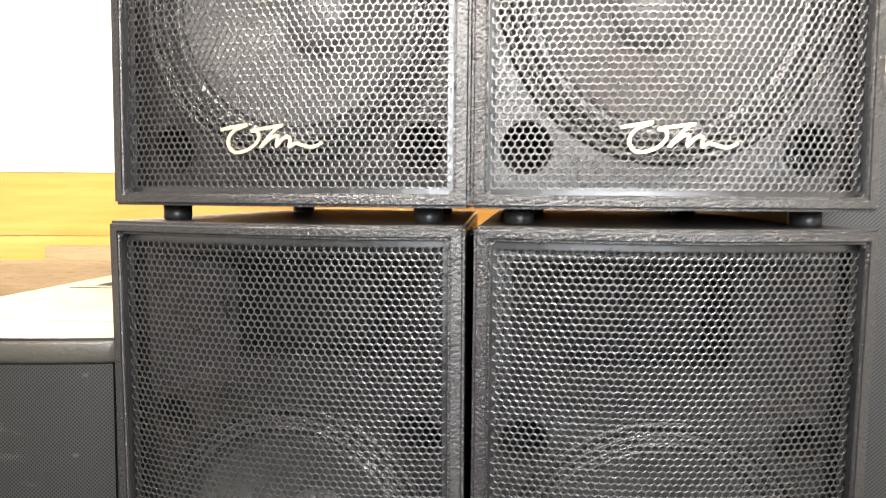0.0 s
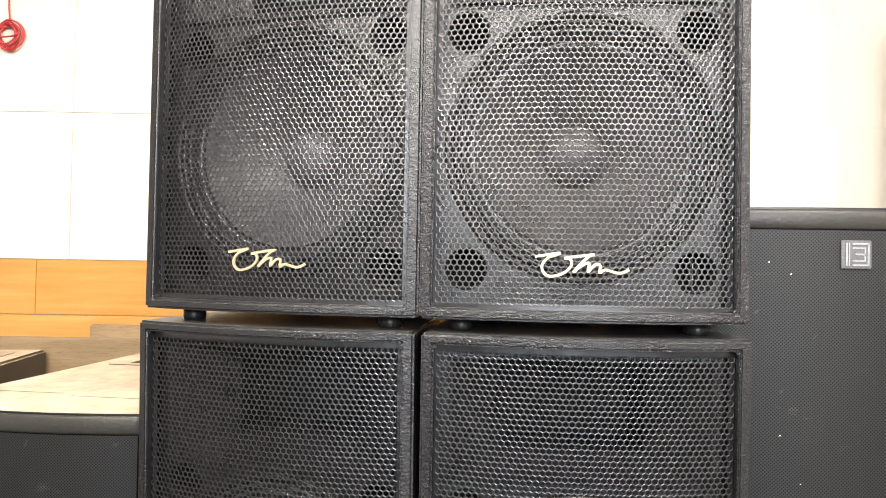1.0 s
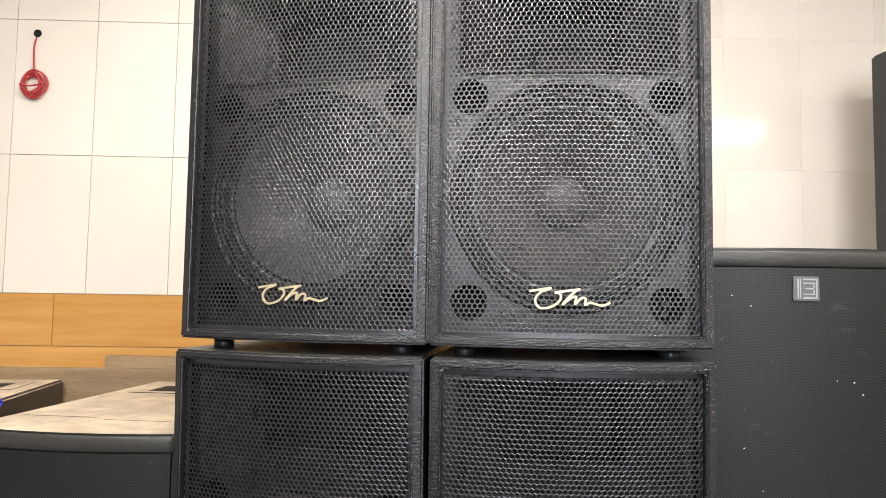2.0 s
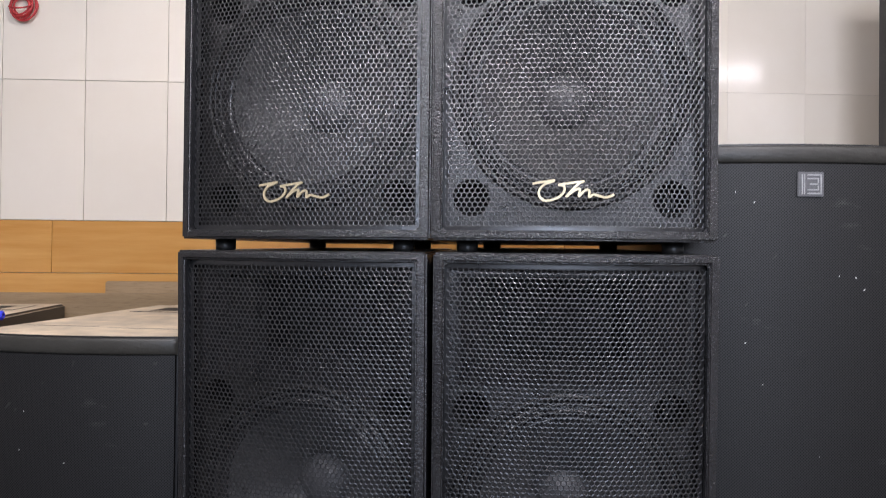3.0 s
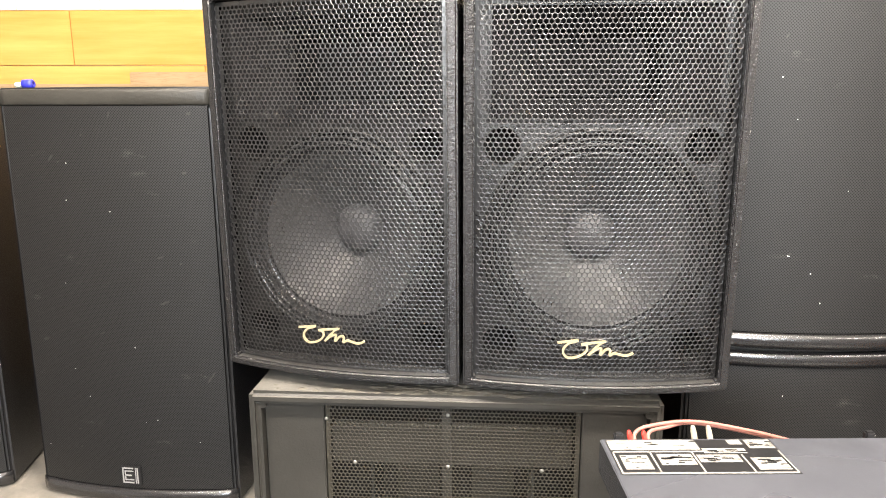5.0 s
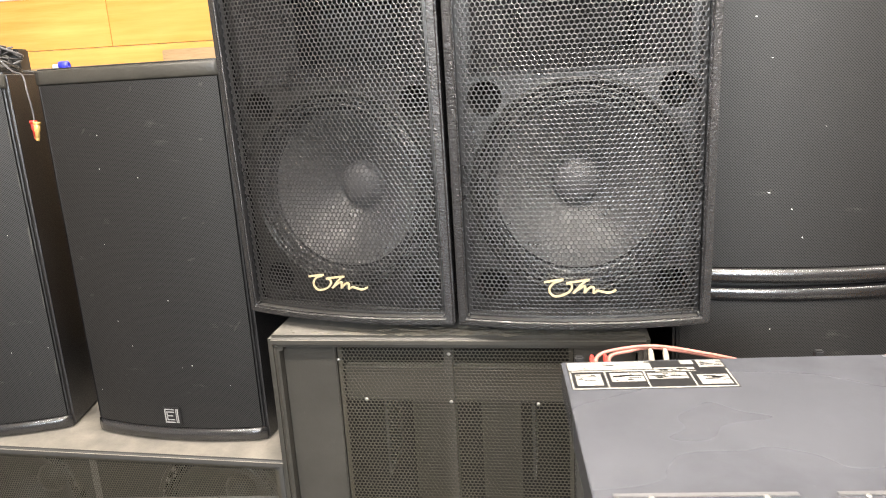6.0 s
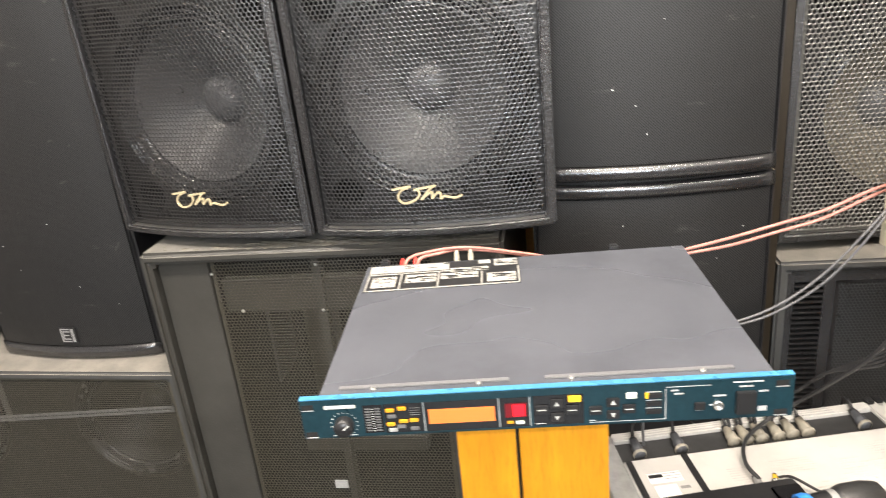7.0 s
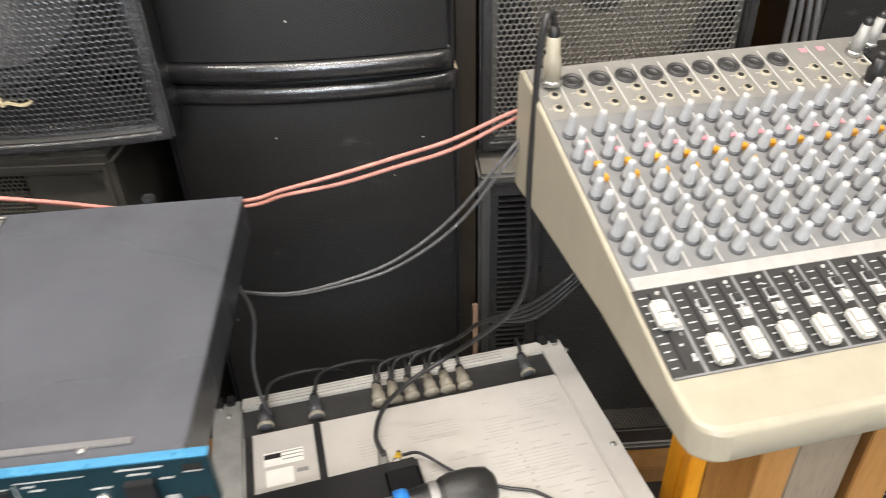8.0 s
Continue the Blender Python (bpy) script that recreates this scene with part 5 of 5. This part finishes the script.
def flat_mixer():
    W, D = 0.529, 0.46
    t = thing("rack_mixer", pose(0.560, 0.604, 0.366, 0, 0, 7.4), "pale grey rack mixer lying flat with a dark connector bay", "audio mixer")
    H = 0.087
    part("case", boxm(0, W, -D, 0, 0, H - 0.008, bev=0.003), M["side_grey"], t)
    part("end_cheek", boxm(0.0, 0.040, -D, -0.001, H - 0.008, H, bev=0.002), M["side_grey"], t)
    part("end_cheek", boxm(W - 0.034, W, -D, -0.001, H - 0.008, H, bev=0.002), M["white_panel"], t)
    part("rear_ridge", boxm(0.041, W - 0.035, -0.022, -0.001, H - 0.008, H + 0.002, bev=0.002), M["white_panel"], t, "pale ribbed rear ridge")
    for k in range(3):
        part("ridge_line", boxm(0.06, W - 0.10, -0.0195 + k * 0.006, -0.0185 + k * 0.006, H + 0.002, H + 0.0023), M["side_grey"], t)
    part("connector_bay", boxm(0.041, W - 0.035, -0.073, -0.0225, H - 0.008, H - 0.006), M["panel_dark"], t, "dark sunken connector bay")
    top = part("top_panel", boxm(0.041, W - 0.035, -D + 0.002, -0.0735, H - 0.008, H, bev=0.002), M["white_panel"], t, "pale enamel top panel with faint print")
    rnd = random.Random(21)
    for x0, x1, y0, n in ((0.19, 0.235, -0.125, 7), (0.26, 0.33, -0.12, 6), (0.36, 0.40, -0.135, 8), (0.36, 0.46, -0.20, 10), (0.27, 0.33, -0.20, 8), (0.42, 0.47, -0.11, 5)):
        for k in range(n):
            part("print_line", boxm(x0, x1 - rnd.uniform(0, 0.012), y0 - k * 0.0055, y0 - k * 0.0055 + 0.0011, H, H + 0.0002), M["faint"], top)
    # faint worn lines of print, and a column of darker ticks
    for k in range(26):
        y, x = -0.105 - k * 0.0105, 0.30 + rnd.uniform(0, 0.02)
        while x < 0.47:
            ln = rnd.uniform(0.008, 0.04)
            if rnd.random() < 0.62 and not (x < 0.35 and k < 6):
                part("print_line", boxm(x, min(x + ln, 0.485), y, y + rnd.uniform(0.0008, 0.0022), H, H + 0.0004), M["faint"], top)
            x += ln + rnd.uniform(0.004, 0.03)
    for k in range(16):
        x, y = 0.392 + rnd.uniform(-0.004, 0.004), -0.185 - k * 0.0105
        part("print_tick", boxm(x, x + rnd.uniform(0.002, 0.007), y, y + rnd.uniform(0.0015, 0.004), H + 0.0001, H + 0.0006), M["faint_dark"], top)
    lab = part("label", boxm(0.066, 0.118, -0.135, -0.112, H, H + 0.0004), M["paper"], top, "white paper label")
    part("print_bar", boxm(0.067, 0.089, -0.123, -0.115, H + 0.0004, H + 0.0006), M["black"], lab)
    for k in range(3):
        part("print_bar", boxm(0.09, 0.117, -0.116 - k * 0.006, -0.1145 - k * 0.006, H + 0.0004, H + 0.0006), M["side_grey"], lab)
    lab = part("label", boxm(0.068, 0.103, -0.168, -0.141, H, H + 0.0004), M["paper"], top, "white paper label")
    lab = part("label", boxm(0.107, 0.122, -0.153, -0.147, H, H + 0.0004), M["side_grey"], top)
    for x in (0.010, W - 0.012):
        for k, y in enumerate((-0.012, -0.030, -0.22, -0.40)):
            part("screw", lathe(bmesh.new(), [(0, 0.0022), (0.0035, 0.0016), (0.0045, 0), (0, -0.0005)], 12, "z", (x + (k % 2) * 0.012, y, H)), M["screw"], t, "", True)
    for x in (0.004, 0.020, W - 0.034, W - 0.018):
        part("corner_knob", boxm(x, x + 0.012, -0.012, 0.006, H, H + 0.007, bev=0.002), M["black"], t)
    for x, y0 in ((0.135, -0.30), (0.043, -0.42)):
        part("dark_strap", boxm(x, x + 0.010, y0, -0.078, H, H + 0.004, bev=0.001), M["black"], t, "black strap")
    return t


flat_mixer()
MIXER = pose(0.560, 0.604, 0.366, 0, 0, 7.4)
for x, c in ((0.072, "knob_base"), (0.142, "knob_base"), (0.232, "tan_plastic"), (0.254, "tan_plastic"), (0.279, "tan_plastic"), (0.308, "tan_plastic"), (0.332, "tan_plastic"), (0.358, "tan_plastic"), (0.455, "knob_base")):
    plug("jack_plug", MIXER @ pose(x, -0.066, 0.088, -82, 0, 0), "grey jack plug lying in the mixer's connector bay", M[c], 0.0092, 0.034, "black", "tan_plastic")
for x in (0.072, 0.142):
    a = MIXER @ Vector((x, -0.026, 0.094))
    b = MIXER @ Vector((x + 0.02, 0.012, 0.100))
    c2 = MIXER @ Vector((x + 0.10, 0.03, 0.085))
    cable("signal_cable", [a, b, c2, MIXER @ Vector((x + 0.16, 0.035, 0.03)), MIXER @ Vector((x + 0.18, 0.03, 0.01))], 0.0028, "black_cable", "short black cable curling over the mixer's rear edge")
for k, x in enumerate((0.232, 0.254, 0.279, 0.308, 0.332, 0.358, 0.455)):
    cable("signal_cable", [MIXER @ Vector(q) for q in ((x, -0.028, 0.096), (x + 0.001, -0.014, 0.1035), (x + 0.003, 0.002, 0.099), (x + 0.006, 0.010, 0.080), (x + 0.008, 0.012, 0.04), (x + 0.008, 0.014, 0.006))], 0.0026, "black_cable", "short black cable bent over the mixer's rear ridge")
plug("jack_plug", pose(0.799, 0.440, 0.458, -78, 0, 4), "grey plug lying on the mixer", M["side_grey"], 0.008, 0.03)

rc = thing("radio_receiver", pose(0.742, 0.392, 0.4535, 0, 0, 9), "flat black radio receiver lying on the grey mixer", "receiver")
part("case", boxm(-0.105, 0.105, -0.055, 0.038, 0, 0.032, bev=0.004), M["black"], rc)
part("front_step", boxm(0.06, 0.102, -0.05, 0.02, 0.032, 0.036, bev=0.002), M["black_gloss"], rc)
plug("phono_plug", pose(0.815, 0.441, 0.478, -80, 0, -10), "yellow phono plug in the radio receiver", M["yellow"], 0.005, 0.014)
cable("power_cable", [(0.822, 0.452, 0.479), (0.845, 0.456, 0.474), (0.88, 0.436, 0.461), (0.915, 0.415, 0.457), (0.95, 0.400, 0.457), (0.985, 0.388, 0.457), (1.02, 0.35, 0.457), (1.04, 0.30, 0.457)], 0.0022, "black_cable", "thin black lead lying across the grey mixer")

mic = thing("microphone", pose(0.815, 0.350, 0.508, 0, 90, 9), "black handheld radio microphone with a blue ring, lying on a receiver", "microphone")
part("handle", lathe(bmesh.new(), [(0, -0.19), (0.013, -0.19), (0.0145, -0.17), (0.0165, -0.02), (0.0175, 0.0)], 28, "z"), M["chrome"], mic, "silver handle", True)
part("collar", lathe(bmesh.new(), [(0.0175, 0.0), (0.019, 0.012), (0.021, 0.03), (0.0215, 0.045), (0.024, 0.05)], 28, "z"), M["black"], mic, "", True)
part("shine_band", lathe(bmesh.new(), [(0.0217, 0.034), (0.0222, 0.036), (0.0222, 0.042), (0.0217, 0.044)], 28, "z"), M["side_grey"], mic, "", True)
part("head", lathe(bmesh.new(), [(0.024, 0.05), (0.0265, 0.058), (0.027, 0.085), (0.0235, 0.104), (0.014, 0.112), (0, 0.114)], 28, "z"), M["mic_mesh"], mic, "black mesh head", True)
part("blue_ring", lathe(bmesh.new(), [(0.018, -0.006), (0.0215, -0.006), (0.0225, 0.004), (0.0205, 0.010), (0.018, 0.010)], 28, "z"), M["blue"], mic, "bright blue rubber ring", True)

# ---- coil of red wire on the wall ----
hx, hz, hy = -1.17, 2.205, Y1 - 0.018
coil = thing("wire_coil", pose(hx, hy, hz), "coil of thin red wire hanging from a hole in the tiles", "wire coil")
rnd = random.Random(5)
for k in range(9):
    a0, rr, ex = rnd.uniform(0, 6.28), rnd.uniform(0.030, 0.047), rnd.uniform(0.82, 1.0)
    ox, oz = rnd.uniform(-0.006, 0.006), rnd.uniform(-0.008, 0.003)
    pts = [(ox + rr * ex * math.cos(a0 + 6.6 * q / 20), -0.002 - 0.011 * (k % 4) / 4 + 0.002 * math.sin(q), oz + rr * math.sin(a0 + 6.6 * q / 20)) for q in range(21)]
    part("loop", tube(bmesh.new(), pts, 0.0026, 6, 3), M["red_cable"], coil, "", True)
part("tail", tube(bmesh.new(), [(0.004, -0.004, 0.04), (-0.002, 0.0, 0.09), (-0.004, 0.004, 0.13), (0.0, 0.014, 0.165)], 0.0026, 6, 5), M["red_cable"], coil, "", True)
part("cross_tie", tube(bmesh.new(), [(-0.036, -0.012, -0.004), (-0.01, -0.016, -0.010), (0.02, -0.015, -0.006), (0.038, -0.010, 0.006)], 0.0026, 6, 5), M["red_cable"], coil, "", True)
tagged(part("wall_hole", lathe(bmesh.new(), [(0.0125, 0.0), (0.0125, -0.0015), (0.0105, -0.002), (0.0105, -0.0005), (0, -0.0005)], 20, "y", (-1.168, Y1 - 0.0105, 2.372)), M["dark"], None, "", True), "small dark cable hole drilled through the tiles", "hole")

# ---- leads and bits on the left cabinets ----
ZT = 1.295
cable("phono_lead", [(-1.02, 1.20, 1.40), (-0.96, 1.16, 1.345), (-0.90, 1.13, 1.300), (-0.856, 1.10, 1.286), (-0.842, 1.085, 1.250), (-0.838, 1.085, 1.212), (-0.838, 1.085, 1.188)], 0.0022, "grey_cable", "grey phono lead hanging over the cabinet's edge")
plug("phono_plug", pose(-0.841, 1.085, 1.189, 180, 0, 0), "red phono plug hanging on its lead", M["red"], 0.0066, 0.034, "red", "red")
plug("phono_plug", pose(-0.830, 1.080, 1.186, 174, 4, 0), "amber phono plug hanging on its lead", M["amber"], 0.0066, 0.034, "amber", "amber")
box_bits = thing("connector_strip", pose(-1.02, 1.20, ZT, 0, 0, 8), "black strip of sockets lying on a cabinet", "connector strip")
part("strip", boxm(-0.12, 0.09, 0, 0.05, 0, 0.055, bev=0.003), M["black"], box_bits)
for k in range(5):
    part("socket", lathe(bmesh.new(), [(0.014, 0), (0.014, -0.004), (0.010, -0.005), (0.009, 0.0), (0, 0.0)], 16, "y", (-0.095 + k * 0.038, 0, 0.03)), M["side_grey"], box_bits, "", True)
cable("signal_cable", [(-1.08, 1.17, 1.345), (-1.02, 1.15, 1.350), (-0.97, 1.16, 1.318), (-0.93, 1.20, 1.300), (-0.89, 1.24, 1.292)], 0.004, "black_cable", "black cable heaped on the cabinet")
cable("signal_cable", [(-1.00, 1.16, 1.30), (-0.95, 1.15, 1.325), (-0.915, 1.18, 1.305), (-0.95, 1.22, 1.287), (-1.0, 1.2, 1.287)], 0.0035, "black_cable", "black cable heaped on the cabinet")
rnd = random.Random(77)
for k in range(6):
    cx, cy = -1.0 + rnd.uniform(-0.05, 0.04), 1.20 + rnd.uniform(-0.03, 0.03)
    cable("signal_cable", [(cx + rnd.uniform(0.03, 0.075) * math.cos(q * 1.3 + k), cy + rnd.uniform(0.02, 0.045) * math.sin(q * 1.3 + k), ZT + 0.012 + 0.055 * rnd.random()) for q in range(8)], rnd.uniform(0.0022, 0.0036), "grey_cable" if k % 2 else "black_cable", "thin dark lead heaped on the cabinet")
bag = thing("plastic_cap", pose(-0.862, 1.26, ZT + 0.002), "deep blue plastic cap lying on a dusty cabinet", "cap")
part("cap", lathe(bmesh.new(), [(0, -0.012), (0.0095, -0.012), (0.0105, 0.008), (0.007, 0.011), (0.004, 0.011), (0.003, 0.004), (0, 0.004)], 18, "x", (0.01, 0, 0.011)), M["blue_deep"], bag, "", True)
part("stem", lathe(bmesh.new(), [(0, -0.010), (0.006, -0.010), (0.006, 0.004), (0, 0.004)], 14, "x", (-0.010, 0.002, 0.009)), M["pale_key"], bag, "", True)

t = thing("loudspeaker", between(1.64, 1.06, 2.12, 1.04, FLOOR), "large black loudspeaker beyond the hanging cables", "loudspeaker")
part("cabinet", shell(0.48, 1.38 - FLOOR, 0.5, 0.4, 0.0, 0.02, 0.02, 0.02, 0.01, 0.006), M["cab"], t)
part("mesh_front", boxm(-0.219, 0.219, 0.004, 0.0098, 0.021, 1.359 - FLOOR), M["cloth"], t)

# ---- wires hanging at the far side of the mesh speaker ----
for k in range(4):
    cable("speaker_cable", [(1.545 + k * 0.012, 1.05, 1.45), (1.538 + k * 0.014, 1.0 + k * 0.01, 1.1), (1.535 + k * 0.016, 0.97, 0.85), (1.54 + k * 0.02, 0.98, 0.66), (1.56 + k * 0.02, 1.0, 0.45)], 0.005, "grey_cable", "grey speaker cable hanging beside the mesh loudspeaker")

# ---- wall tiles ----
TW, TH = 0.2535, 0.436
def tile_mesh(name, w, h, mat, gap=0.0008):
    return part(name, boxm(gap, w - gap, -0.009, 0, gap, h - gap, bev=gap * 1.2, seg=1), mat, wall_north)


# the joints are wide at first and hair-thin further along the wall
for cols, gap in ((range(-8, 5), 0.0008), (range(5, 17), 0.0002)):
    base = None
    for i in cols:
        for j in range(3):
            m = pose(-0.98 + i * TW, Y1, 1.5455 + j * TH)
            if base is None:
                base = tile_mesh("tile", TW, TH, M["tile"], gap)
                base.matrix_basis = m
            else:
                same(base, wall_north, m)
PW, PH = 0.80, 0.163
base = None
for j in range(11):
    for i in range(-3, 5):
        m = pose(-1.075 + i * PW + (0.4 if j % 2 else 0), Y1, 1.5455 - (j + 1) * PH)
        if base is None:
            base = tile_mesh("wood_tile", PW, PH, M["wood_tile"])
            base.matrix_basis = m
        else:
            same(base, wall_north, m)
